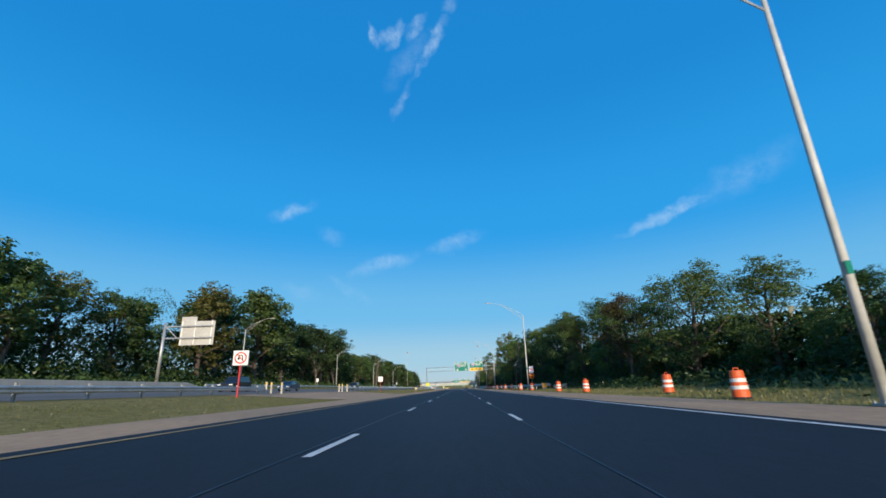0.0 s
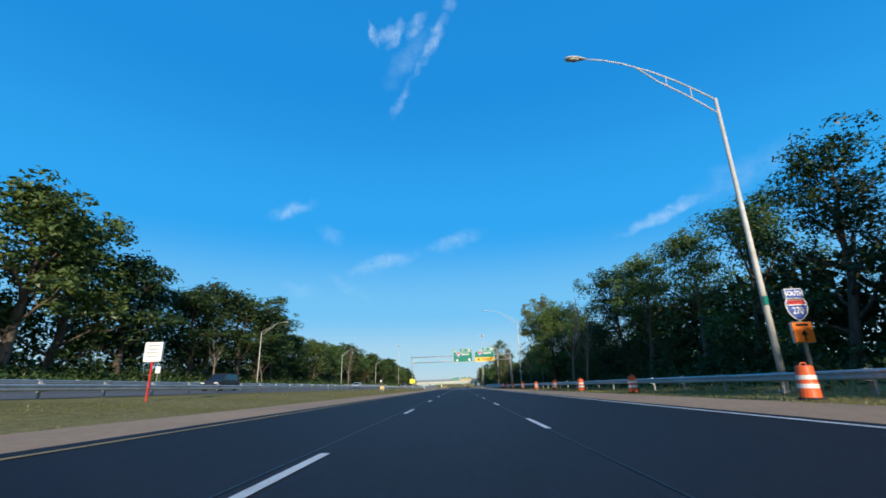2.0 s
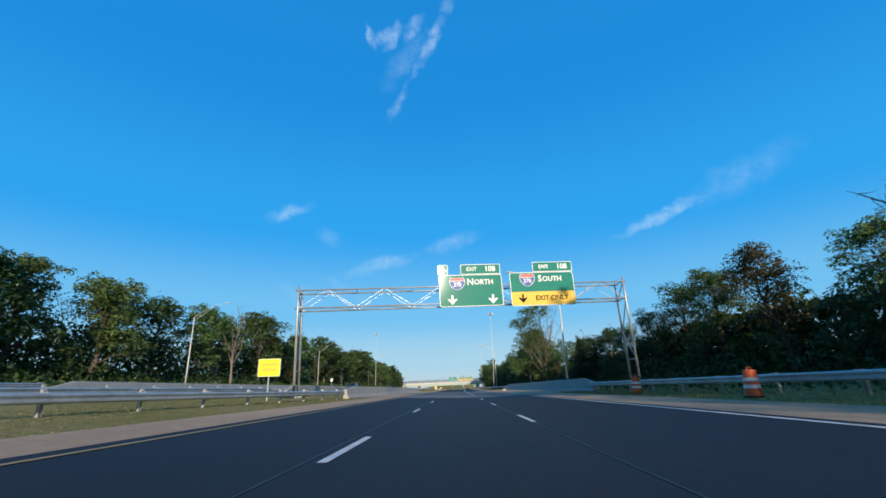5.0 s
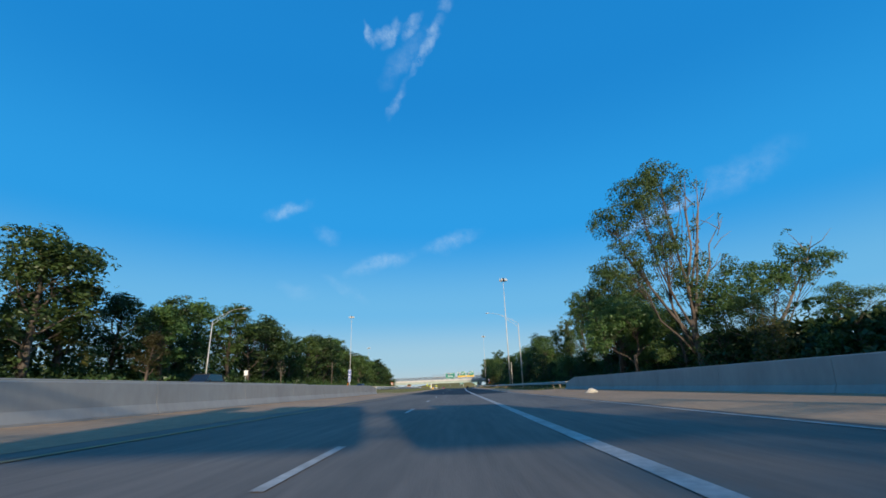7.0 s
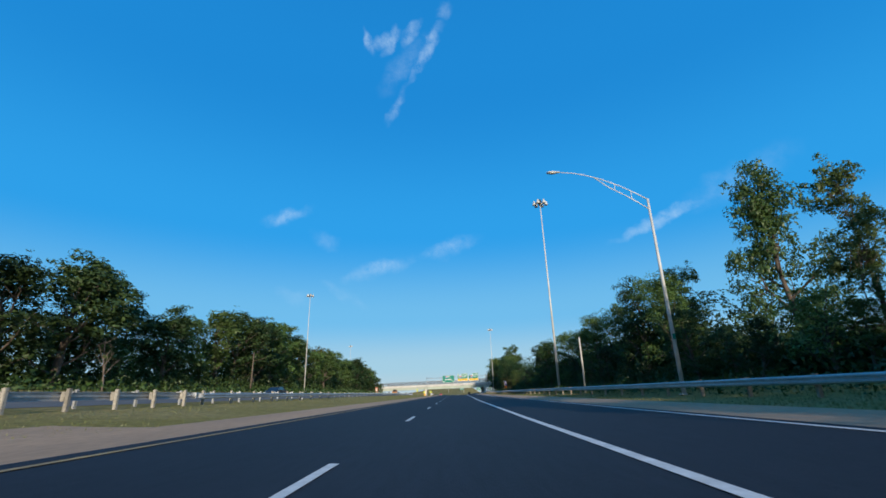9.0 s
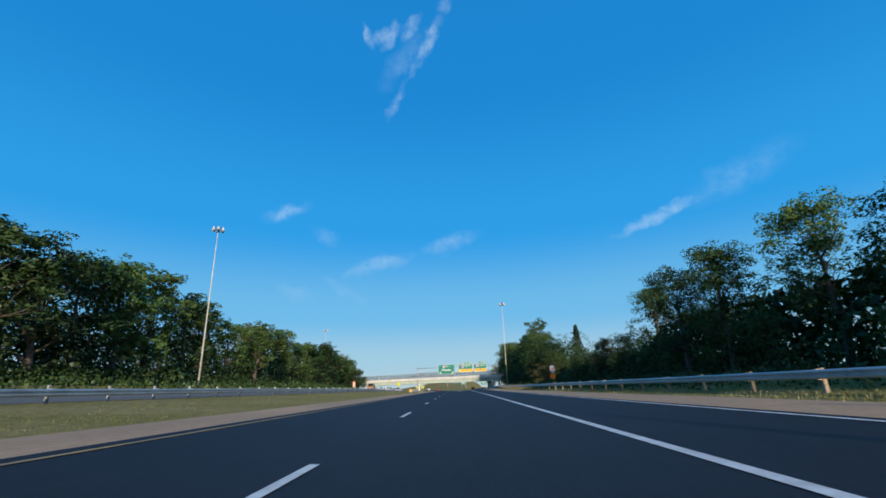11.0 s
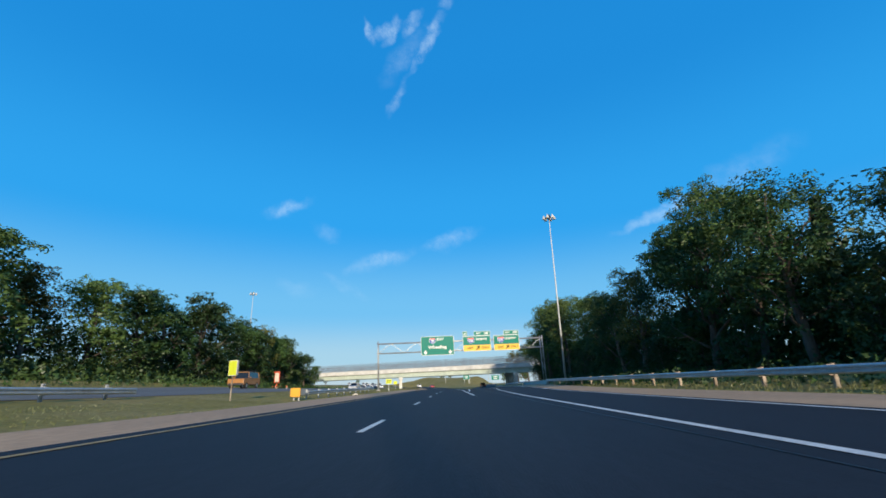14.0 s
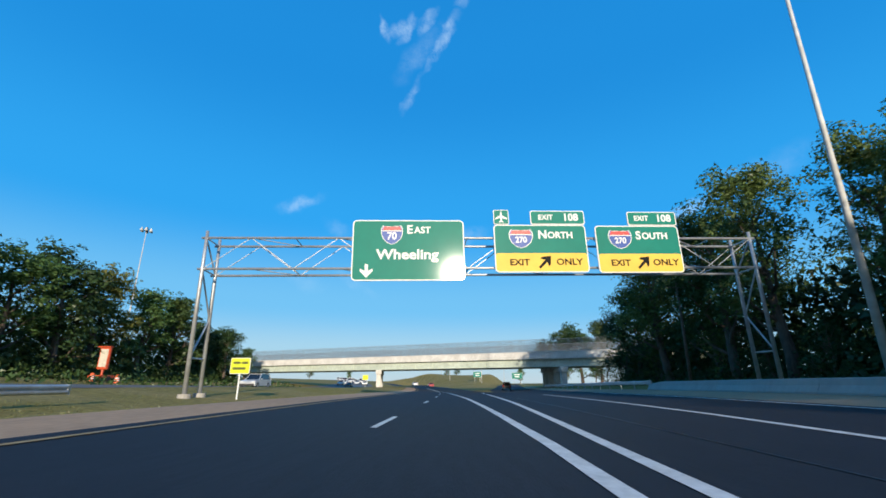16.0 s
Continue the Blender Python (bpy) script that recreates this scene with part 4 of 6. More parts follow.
# second gantry
g2 = gantry((-14.0, 519.4, 0), 5.5, 1.15, 31.0, 8.5, 6.75, "galvanised truss gantry with three green route signs over the road")
p = sign_panel(g2, "guide_sign", 11.02, 7.71, 6.15, 3.46, YF, SIGN_GREEN, label="large green guide sign for the eastbound route, catching the sun")
route_shield(p, 10.1, 8.57, 1.12, 1.06, "70", YF - 0.012)
big_initial("EAST", 0.68, p, 10.95, 8.86, YF - 0.02)
lettering("Wheeling", 0.78, SIGN_WHITE, p, 10.96, 7.42, YF - 0.02, squeeze=1.12)
for x in (8.75, 13.35):
    flat("down_arrow", down_arrow(x, 6.52, 0.75), YF - 0.012, SIGN_WHITE, p)
hangers(g2, 11.02, 6.15, 6.0, 9.4)
for cx, cz, w, word in ((18.42, 7.8, 5.28, "NORTH"), (24.05, 7.76, 4.9, "SOUTH")):
    p = sign_panel(g2, "guide_sign", cx, cz, w, 2.78, YF, SIGN_GREEN, label="green route sign with a yellow exit panel")
    route_shield(p, cx - w * 0.21, cz + 0.56, 1.27, 1.06, "270", YF - 0.012)
    big_initial(word, 0.68, p, cx - w * 0.02, cz + 0.78, YF - 0.02)
    q = flat("exit_only_panel", rounded(w - 0.13, 1.04, 0.15, cx, cz - 0.81), YF - 0.012, SIGN_YELLOW, p)
    lettering("EXIT", 0.50, SIGN_BLACK, q, cx - w * 0.24, cz - 0.83, YF - 0.026, squeeze=1.1)
    lettering("ONLY", 0.50, SIGN_BLACK, q, cx + w * 0.29, cz - 0.81, YF - 0.026, squeeze=1.1)
    flat("exit_arrow", slant_arrow(cx + w * 0.03, cz - 0.8, 0.95), YF - 0.02, SIGN_BLACK, q)
    hangers(g2, cx, w, 6.5, 9.1)
exit_tab(g2, 19.5, 9.63, 3.15, 0.84, YF)
exit_tab(g2, 25.05, 9.59, 2.9, 0.84, YF)
plane_tab(g2, 16.25, 9.65, 0.88, YF)


# ---- small roadside signs ----
def post_sign(x, y, w, h, z, face, post_mat, label, category="road sign", posts=1, edge=SIGN_WHITE, rz=0.0, r=0.05, border=0.03):
    root = thing("road_sign", label, category, (x, y, gz(x, y)), rz)
    for k in range(posts):
        bm = bmesh.new()
        px = 0 if posts == 1 else (-0.33 + 0.66 * k) * w
        box(bm, (px, 0.05, (z + h * 0.3) / 2), (0.07, 0.05, z + h * 0.3))
        part("post", bm, post_mat, root)
    p = sign_panel(root, "panel", 0, z, w, h, 0.0, face, edge, border, r)
    return root, p


def bars(panel, rows, mat, y=-0.014):
    for cx, cz, w, h in rows:
        flat("text_bar", rounded(w, h, h * 0.2, cx, cz, 1), y, mat, panel, 0.004)


root, p = post_sign(-15.12, 31.2, 0.9, 0.9, 2.35, SIGN_WHITE, SIGN_RED, "white square no U-turn sign on a red post in the median")
ring_out = [(0.36 * math.cos(2 * math.pi * k / 28), 2.35 + 0.36 * math.sin(2 * math.pi * k / 28)) for k in range(28)]
ring_in = [(0.28 * math.cos(2 * math.pi * k / 28), 2.35 + 0.28 * math.sin(2 * math.pi * k / 28)) for k in range(28)]
flat("red_ring", ring_out, -0.012, SIGN_RED, p)
flat("ring_field", ring_in, -0.019, SIGN_WHITE, p)
bm = bmesh.new()
pipe(bm, [(0.12, -0.028, 2.17), (0.12, -0.028, 2.42), (0.08, -0.028, 2.5), (0.0, -0.028, 2.53), (-0.08, -0.028, 2.5), (-0.11, -0.028, 2.42), (-0.11, -0.028, 2.33)], [0.032] * 7, 6)
part("turn_arrow", bm, SIGN_BLACK, p)
flat("arrow_head", [(-0.21, 2.34), (-0.01, 2.34), (-0.11, 2.2)], -0.022, SIGN_BLACK, p)
root.scale = (1.2, 1.2, 1.12)
flat("red_slash", [(-0.24, 2.56), (-0.19, 2.6), (0.24, 2.14), (0.19, 2.1)], -0.03, SIGN_RED, p)

root, p = post_sign(-14.4, 84.5, 0.85, 0.9, 2.2, SIGN_WHITE, SIGN_RED, "white lettered notice board on a red post in the median")
bars(p, [(0, 2.48, 0.56, 0.06), (0, 2.32, 0.46, 0.06), (0, 2.16, 0.58, 0.06), (0, 2.0, 0.46, 0.06)], GALV)
root, p = post_sign(-12.78, 189.0, 1.5, 1.15, 2.1, SIGN_LIME, GALV, "pale lime warning sign on a steel post beside the gantry")
bars(p, [(0, 2.3, 1.1, 0.16), (0, 1.95, 0.9, 0.16)], SIGN_YELLOW)
root, p = post_sign(-12.4, 521.5, 1.1, 0.85, 1.75, SIGN_LIME, SIGN_WHITE, "lime yellow lettered warning sign on a white post in the median")
bars(p, [(-0.2, 1.91, 0.4, 0.13), (0.25, 1.91, 0.36, 0.13), (-0.05, 1.61, 0.72, 0.13)], BOARD_OLIVE)
root, p = post_sign(-14.94, 466.3, 0.8, 1.0, 2.1, SIGN_LIME, WOOD_POST, "lime warning flag sign on a wooden post in the median", rz=-25)
root, p = post_sign(-20.25, 592.0, 1.2, 1.0, 2.0, SIGN_LIME, GALV, "small lime sign on a post beside the bridge pier")


def route_marker(x, y, label, top_text, number, low, up=0.0):
    root = thing("route_marker", label, "road sign", (x, y, gz(x, y)))
    bm = bmesh.new()
    box(bm, (0, 0.06, (3.5 + up) / 2), (0.12, 0.09, 3.5 + up))
    part("post", bm, WOOD_POST, root)
    p = sign_panel(root, "direction_plate", 0, 3.2 + up, 0.85, 0.42, 0.0, SIGN_BLUE, SIGN_WHITE, 0.03, 0.05)
    lettering(top_text, 0.27, SIGN_WHITE, p, 0, 3.2 + up, -0.02)
    bm = bmesh.new()
    plate(bm, shield_outline(0, 2.55 + up, 1.05, 0.9), 0.0, 0.03)
    b = part("shield_plate", bm, SIGN_BACK, root)
    route_shield(b, 0, 2.55 + up, 0.94, 0.84, number, -0.002)
    p = sign_panel(root, "detour_plate", 0, 1.62 + up, 1.0, 0.84, 0.0, SIGN_ORANGE, SIGN_BLACK, 0.03, 0.05)
    if low:
        lettering("DETOUR", 0.22, SIGN_BLACK, p, 0, 1.86 + up, -0.02)
    else:
        flat("text_bar", rounded(0.6, 0.1, 0.02, 0, 1.92 + up, 1), -0.012, SIGN_BLACK, p, 0.004)
    flat("detour_arrow", arrow_outline(0.02, 1.5 + up, 0.46, 45 if low else 0), -0.012, SIGN_BLACK, p)
    root.scale = (0.78, 1, 0.93)
    return root


route_marker(12.75, 81.0, "route marker over an orange detour plate beside the guardrail", "SOUTH", "270", False, 0.62)
far_marker = route_marker(13.68, 410.5, "route marker over an orange detour plate behind the guardrail", "SOUTH", "270", True, 0.42)
far_marker.scale = (0.66, 1, 0.8)

# tall blue service sign and reflector beside the left rail
root = thing("service_sign", "tall narrow blue sign plates on a steel post", "road sign", (-14.4, 283.0, gz(-14.4, 283)))
bm = bmesh.new()
box(bm, (0, 0.06, 1.9), (0.09, 0.07, 3.8))
part("post", bm, GALV, root)
root.scale = (0.66, 0.66, 0.8)
for z, h in ((3.45, 0.6), (2.85, 0.55), (2.32, 0.42), (1.9, 0.38)):
    p = sign_panel(root, "plate", 0, z, 0.55, h, 0.0, SIGN_BLUE, SIGN_WHITE, 0.03, 0.03)
    bars(p, [(0, z + h * 0.08, 0.3, h * 0.28)], SIGN_WHITE)
bm = bmesh.new()
tube(bm, (0, 0, 0), (0, 0, 1.15), 0.05, 0.045, n=10)
tube(bm, (0, 0, 0), (0, 0, 0.05), 0.14, n=10)
tagged(part("tubular_marker", bm, SIGN_ORANGE), "slim orange tubular marker behind the end of the parapet", "marker").matrix_basis = pose(-13.9, 280.0, gz(-13.9, 280.0))
root, p = post_sign(-42.3, 313.0, 0.75, 1.0, 2.6, SIGN_WHITE, GALV, "pale narrow sign on a post beside the oncoming carriageway")
root, p = post_sign(-36.45, 118.0, 0.6, 0.8, 2.0, SIGN_WHITE, GALV, "small pale sign on a post beside the oncoming carriageway")

# cantilever sign seen from behind, over the oncoming carriageway
cant = thing("cantilever_sign", "bare aluminium back of a sign on a cantilever arm", "road sign", (-45.45, 68.0, gz(-45.45, 68)))
bm = bmesh.new()
pipe(bm, [(0, 0, 0), (0, 0, 9.2)], [0.26, 0.2], 12)
part("post", bm, GALV, cant, smooth=True)
for z in (8.65, 6.85):
    bm = bmesh.new()
    tube(bm, (0, 0, z), (7.56, 0, z), 0.12, n=10)
    part("arm", bm, GALV, cant)
bm = bmesh.new()
tube(bm, (0.3, 0, 8.55), (2.0, 0, 6.95), 0.07, n=8)
part("brace", bm, GALV, cant)
for x0, x1, z0, z1 in ((2.34, 4.77, 5.76, 10.17), (4.79, 7.74, 5.76, 9.45)):
    bm = bmesh.new()
    box(bm, ((x0 + x1) / 2, 0.3, (z0 + z1) / 2), (x1 - x0, 0.06, z1 - z0), bevel=0.01)
    part("sign_back", bm, SIGN_BACK, cant)
for x in (2.6, 4.68, 7.3):
    bm = bmesh.new()
    box(bm, (x, 0.2, 7.65), (0.15, 0.12, 3.7))
    part("stiffener", bm, SIGN_WHITE, cant)


# ---- posts and poles ----
def marker_post(x, y, h=1.1):
    root = thing("marker_post", "pale wooden marker post with an amber band", "post", (x, y, gz(x, y)), random.uniform(-20, 20), group="marker posts")
    bm = bmesh.new()
    tube(bm, (0, 0, 0), (0, 0, h), 0.10, 0.095, n=10)
    part("shaft", bm, PALE_POST, root)
    bm = bmesh.new()
    tube(bm, (0, 0, h - 0.22), (0, 0, h - 0.08), 0.106, n=10, caps=False)
    part("band", bm, SIGN_YELLOW, root)


for x, y in ((-18.4, 43.7), (-18.4, 44.9), (-17.9, 46.3), (-17.55, 67.4), (-17.5, 69.0), (-17.3, 71.2)):
    marker_post(x, y)


def utility_pole(x, y, h, label, r=0.16, mat=WOOD_POLE, arms=False):
    root = thing("utility_pole", label, "pole", (x, y, gz(x, y)))
    bm = bmesh.new()
    pipe(bm, [(0, 0, -0.2), (0.02, 0, h * 0.5), (0, 0, h)], [r, r * 0.85, r * 0.7], 10)
    part("shaft", bm, mat, root, smooth=True)
    if arms:
        bm = bmesh.new()
        box(bm, (0, 0, h - 0.5), (2.2, 0.1, 0.12))
        part("crossarm", bm, mat, root)


utility_pole(13.6, 333.5, 5.85, "plain grey pole standing behind the guardrail", 0.11, PALE_POST)
utility_pole(21.6, 542.0, 9.9, "wooden utility pole among the trees", 0.16, WOOD_POLE, True)
utility_pole(-42.3, 378.0, 8.1, "grey pole beside the oncoming carriageway", 0.14, WOOD_POLE)
utility_pole(22.05, 66.0, 8.1, "wooden utility pole with a crossarm at the wood's edge", 0.14, WOOD_POLE, True)

for x, y, h in ((-5.4, 700, 8.1), (8.1, 690, 8.1), (21.6, 735, 9.0), (-12.6, 780, 9.0)):
    utility_pole(x, y, h, "thin grey lamp pole far beyond the overpass", 0.13, POLE_METAL)
for x, y, z, w in ((6.3, 690.0, 3.1, 3.3), (20.2, 668.0, 3.4, 3.8)):
    root, p = post_sign(x, y, w, 2.2, z, SIGN_GREEN, GALV, "green guide sign on posts far beyond the overpass", posts=2)
    bars(p, [(0, z + 0.4, w * 0.6, 0.3), (0, z - 0.35, w * 0.5, 0.3)], SIGN_WHITE)

# litter on the shoulder
bm = bmesh.new()
bmesh.ops.create_icosphere(bm, subdivisions=2, radius=0.3)
for v in bm.verts:
    v.co = Vector((v.co.x * 1.5, v.co.y * 0.9, max(0.0, v.co.z) * 0.9)) * random.uniform(0.7, 1.2)
tagged(part("crumpled_sheet", bm, PALE_POST), "crumpled pale plastic sheet lying on the shoulder", "litter").matrix_basis = pose(9.36, 254.5, gz(9.36, 254.5) + 0.03)
bm = bmesh.new()
bmesh.ops.create_icosphere(bm, subdivisions=2, radius=0.22)
for v in bm.verts:
    v.co = Vector((v.co.x * 1.4, v.co.y * 0.8, max(0.0, v.co.z))) * random.uniform(0.7, 1.2)
tagged(part("crumpled_sheet", bm, PALE_POST), "crumpled pale sheet lying in the median grass", "litter").matrix_basis = pose(-10.1, 482.0, gz(-10.1, 482.0) + 0.01)

# ---- overpass ----
BRIDGE = pose(-20.1, 605.2, 0, 0, 0, -22)   # it crosses the road askew; x runs along the deck, y across it
BD, HALF = 12.5, 74.0
under = lambda x: 4.0 + 0.006 * x
over = thing("overpass", "pale steel girder overpass with concrete parapets and piers", "bridge")
over.matrix_basis = BRIDGE


def along_deck(name, pts, y0, y1, mat, parent=over, label=""):
    """A beam along the deck: pts gives its lower and upper height over the girder's foot."""
    lo, hi = pts
    xs = span(-HALF, HALF, 14)
    verts, faces = [], []
    for x in xs:
        verts += [(x, y0, under(x) + lo), (x, y1, under(x) + lo), (x, y1, under(x) + hi), (x, y0, under(x) + hi)]
    for i in range(len(xs) - 1):
        for k in range(4):
            faces.append((4 * i + k, 4 * i + (k + 1) % 4, 4 * i + 4 + (k + 1) % 4, 4 * i + 4 + k))
    faces += [(3, 2, 1, 0), (len(verts) - 4, len(verts) - 3, len(verts) - 2, len(verts) - 1)]
    return mesh_object(name, verts, faces, mat, parent, label)


for k in range(5):
    y = 0.75 + k * 2.7
    along_deck("girder", (0.06, 1.55), y - 0.02, y + 0.02, GIRDER)
    along_deck("girder_flange", (0.0, 0.06), y - 0.22, y + 0.22, GIRDER)
    along_deck("girder_flange", (1.5, 1.55), y - 0.18, y + 0.18, GIRDER)
along_deck("deck_slab", (1.56, 1.84), 0, BD, PIER_WHITE)
for y in (0, BD - 0.28):
    along_deck("bridge_parapet", (1.85, 2.85), y, y + 0.28, PIER_WHITE, label="pale stained concrete parapet")
    along_deck("bridge_coping", (2.85, 2.98), y - 0.04, y + 0.32, PIER_WHITE)
stf = bmesh.new()
box(stf, (0, 0, 0), (0.03, 0.1, 1.44))
stf = part("girder_stiffener", stf, GIRDER, over)
for k in range(34):
    x = -72 + k * 4.3
    if k == 0:
        stf.matrix_basis = pose(x, 0.68, under(x) + 0.78)
    else:
        share(stf, x, 0.68, under(x) + 0.78)
for dy in (0.14, BD - 0.14):
    root = thing("mesh_fence", "tall grey wire mesh fence on the overpass parapet", "fence", group="overpass fences")
    root.matrix_basis = BRIDGE
    first = None
    for k in range(61):
        x = -HALF + 0.8 + k * 2.4
        if first is None:
            bm = bmesh.new()
            tube(bm, (0, 0, 0), (0, 0, 2.5), 0.035, n=6)
            first = part("post", bm, FENCE_WIRE, root)
            first.matrix_basis = pose(x, dy, under(x) + 2.98)
        else:
            share(first, x, dy, under(x) + 2.98)
    for lo in (3.05, 5.46):
        xs = span(-HALF, HALF, 14)
        bm = bmesh.new()
        pipe(bm, [(x, dy, under(x) + lo) for x in xs], [0.03] * len(xs), 6)
        part("rail", bm, GALV, root)
    verts, faces = [], []
    for k in range(int(2 * HALF / 0.08)):
        x = -HALF + k * 0.08
        for sgn in (1, -1):
            z0, z1 = under(x) + 3.0, under(x) + 5.45
            i = len(verts)
            verts += [(x, dy, z0), (x + 0.018, dy, z0), (x + 0.018 + sgn * 1.4, dy, z1), (x + sgn * 1.4, dy, z1)]
            faces.append((i, i + 1, i + 2, i + 3))
    tagged(mesh_object("wire_mesh", verts, faces, FENCE_WIRE, root), kind="stuff")


def pier(x, w, columns):
    root = thing("bridge_pier", "pale concrete bridge pier under the overpass girders", "pier", group="bridge piers")
    root.matrix_basis = BRIDGE
    top = under(x) - 0.02
    skew = radians(29)   # the pier stands along the road, not square to the deck
    way, long = Vector((-math.sin(skew), math.cos(skew), 0)), (BD - 0.6) / math.cos(skew)
    turn = Matrix.Rotation(skew, 3, "Z")
    mid = Vector((x, 0.3, 0)) + way * (long / 2)
    bm = bmesh.new()
    box(bm, (mid.x, mid.y, top - 0.5), (w, long, 1.0), turn, bevel=0.05)
    part("cap", bm, PIER_WHITE, root)
    for k in range(columns):
        c = Vector((x, 0.3, 0)) + way * (0.9 + (long - 1.8) * k / (columns - 1))
        at = BRIDGE @ c
        f = gz(at.x, at.y) - 0.15
        bm = bmesh.new()
        box(bm, (c.x, c.y, (f + top - 1.0) / 2), (w * 0.74, 1.0, top - 1.0 - f), turn, bevel=0.06)
        part("column", bm, PIER_WHITE, root)


pier(0.0, 1.35, 4)
pier(-43.4, 1.35, 4)
pier(43.4, 1.6, 4)


# ---- trees ----
def leaves_mesh(name, centres, sizes, mat, parent, rng, droop=0.0, facing=None):
    """Many small pointed leaf sprays, each three-cornered; facing: the way each one turns its face."""
    n = len(centres)
    if facing is None:
        facing = rng.normal(size=(n, 3)) + np.array([0, 0, 0.5])
    f = facing / (np.linalg.norm(facing, axis=1)[:, None] + 1e-9)
    soft = f + 0.22 * rng.normal(size=(n, 3)) + np.array([0, 0, 0.2])
    soft /= np.linalg.norm(soft, axis=1)[:, None] + 1e-9
    f = 0.85 * f + 0.32 * rng.normal(size=(n, 3)) + np.array([0, 0, 0.25])
    f /= np.linalg.norm(f, axis=1)[:, None] + 1e-9
    d = rng.normal(size=(n, 3)) - np.array([0, 0, droop])
    d -= f * np.sum(d * f, 1)[:, None]
    d /= np.linalg.norm(d, axis=1)[:, None] + 1e-9
    s = np.cross(d, f)
    up = f
    k = sizes[:, None]
    a = centres - d * k * 0.5 + s * k * 0.36
    b = centres - d * k * 0.5 - s * k * 0.36
    c = centres + d * k * 0.6 - up * k * 0.12
    turned = np.sum(np.cross(b - a, c - a) * soft, 1) < 0
    b[turned], c[turned] = c[turned].copy(), b[turned].copy()
    verts = np.stack([a, b, c], 1).reshape(-1, 3)
    me = bpy.data.meshes.new(name)
    me.vertices.add(3 * n)
    me.vertices.foreach_set("co", verts.ravel())
    me.loops.add(3 * n)
    me.loops.foreach_set("vertex_index", np.arange(3 * n))
    me.polygons.add(n)
    me.polygons.foreach_set("loop_start", np.arange(0, 3 * n, 3))
    me.update(calc_edges=True)
    me.validate()
    me.normals_split_custom_set_from_vertices(np.repeat(soft, 3, axis=0))
    me.materials.append(mat)
    ob = new(name, me)
    ob.parent = parent
    return ob


def limb_path(p, d, length, rng, bendy=0.25, steps=4, rise=0.15):
    pts = [Vector(p)]
    d = Vector(d).normalized()
    for _ in range(steps):
        d = (d + Vector(rng.normal(size=3)) * bendy + Vector((0, 0, rise))).normalized()
        pts.append(pts[-1] + d * length / steps)
    return pts


def puffs(clumps, count, rng, each):
    """Places and outward ways for leaf sprays: every clump swells into smaller rounded puffs, full on top and hollow below."""
    cen, rad = [], []
    for c, r in clumps:
        for k in range(each):
            d = rng.normal(size=3) + np.array([0, 0, 0.35])
            d /= np.linalg.norm(d)
            cen.append(np.array(c) + d * r * rng.uniform(0.45, 0.95) * np.array([1, 1, 0.8]))
            rad.append(r * rng.uniform(0.30, 0.58))
    cen, rad = np.array(cen), np.array(rad)
    pick = rng.choice(len(rad), size=count, p=rad ** 2 / np.sum(rad ** 2))
    v = rng.normal(size=(count, 3))
    v /= np.linalg.norm(v, axis=1)[:, None]
    v[:, 2] = np.where(rng.uniform(size=count) < 0.55, np.abs(v[:, 2]), v[:, 2])
    return cen[pick] + v * (rad[pick] * rng.uniform(0.55, 1.08, count))[:, None] * np.array([1, 1, 0.85]), v


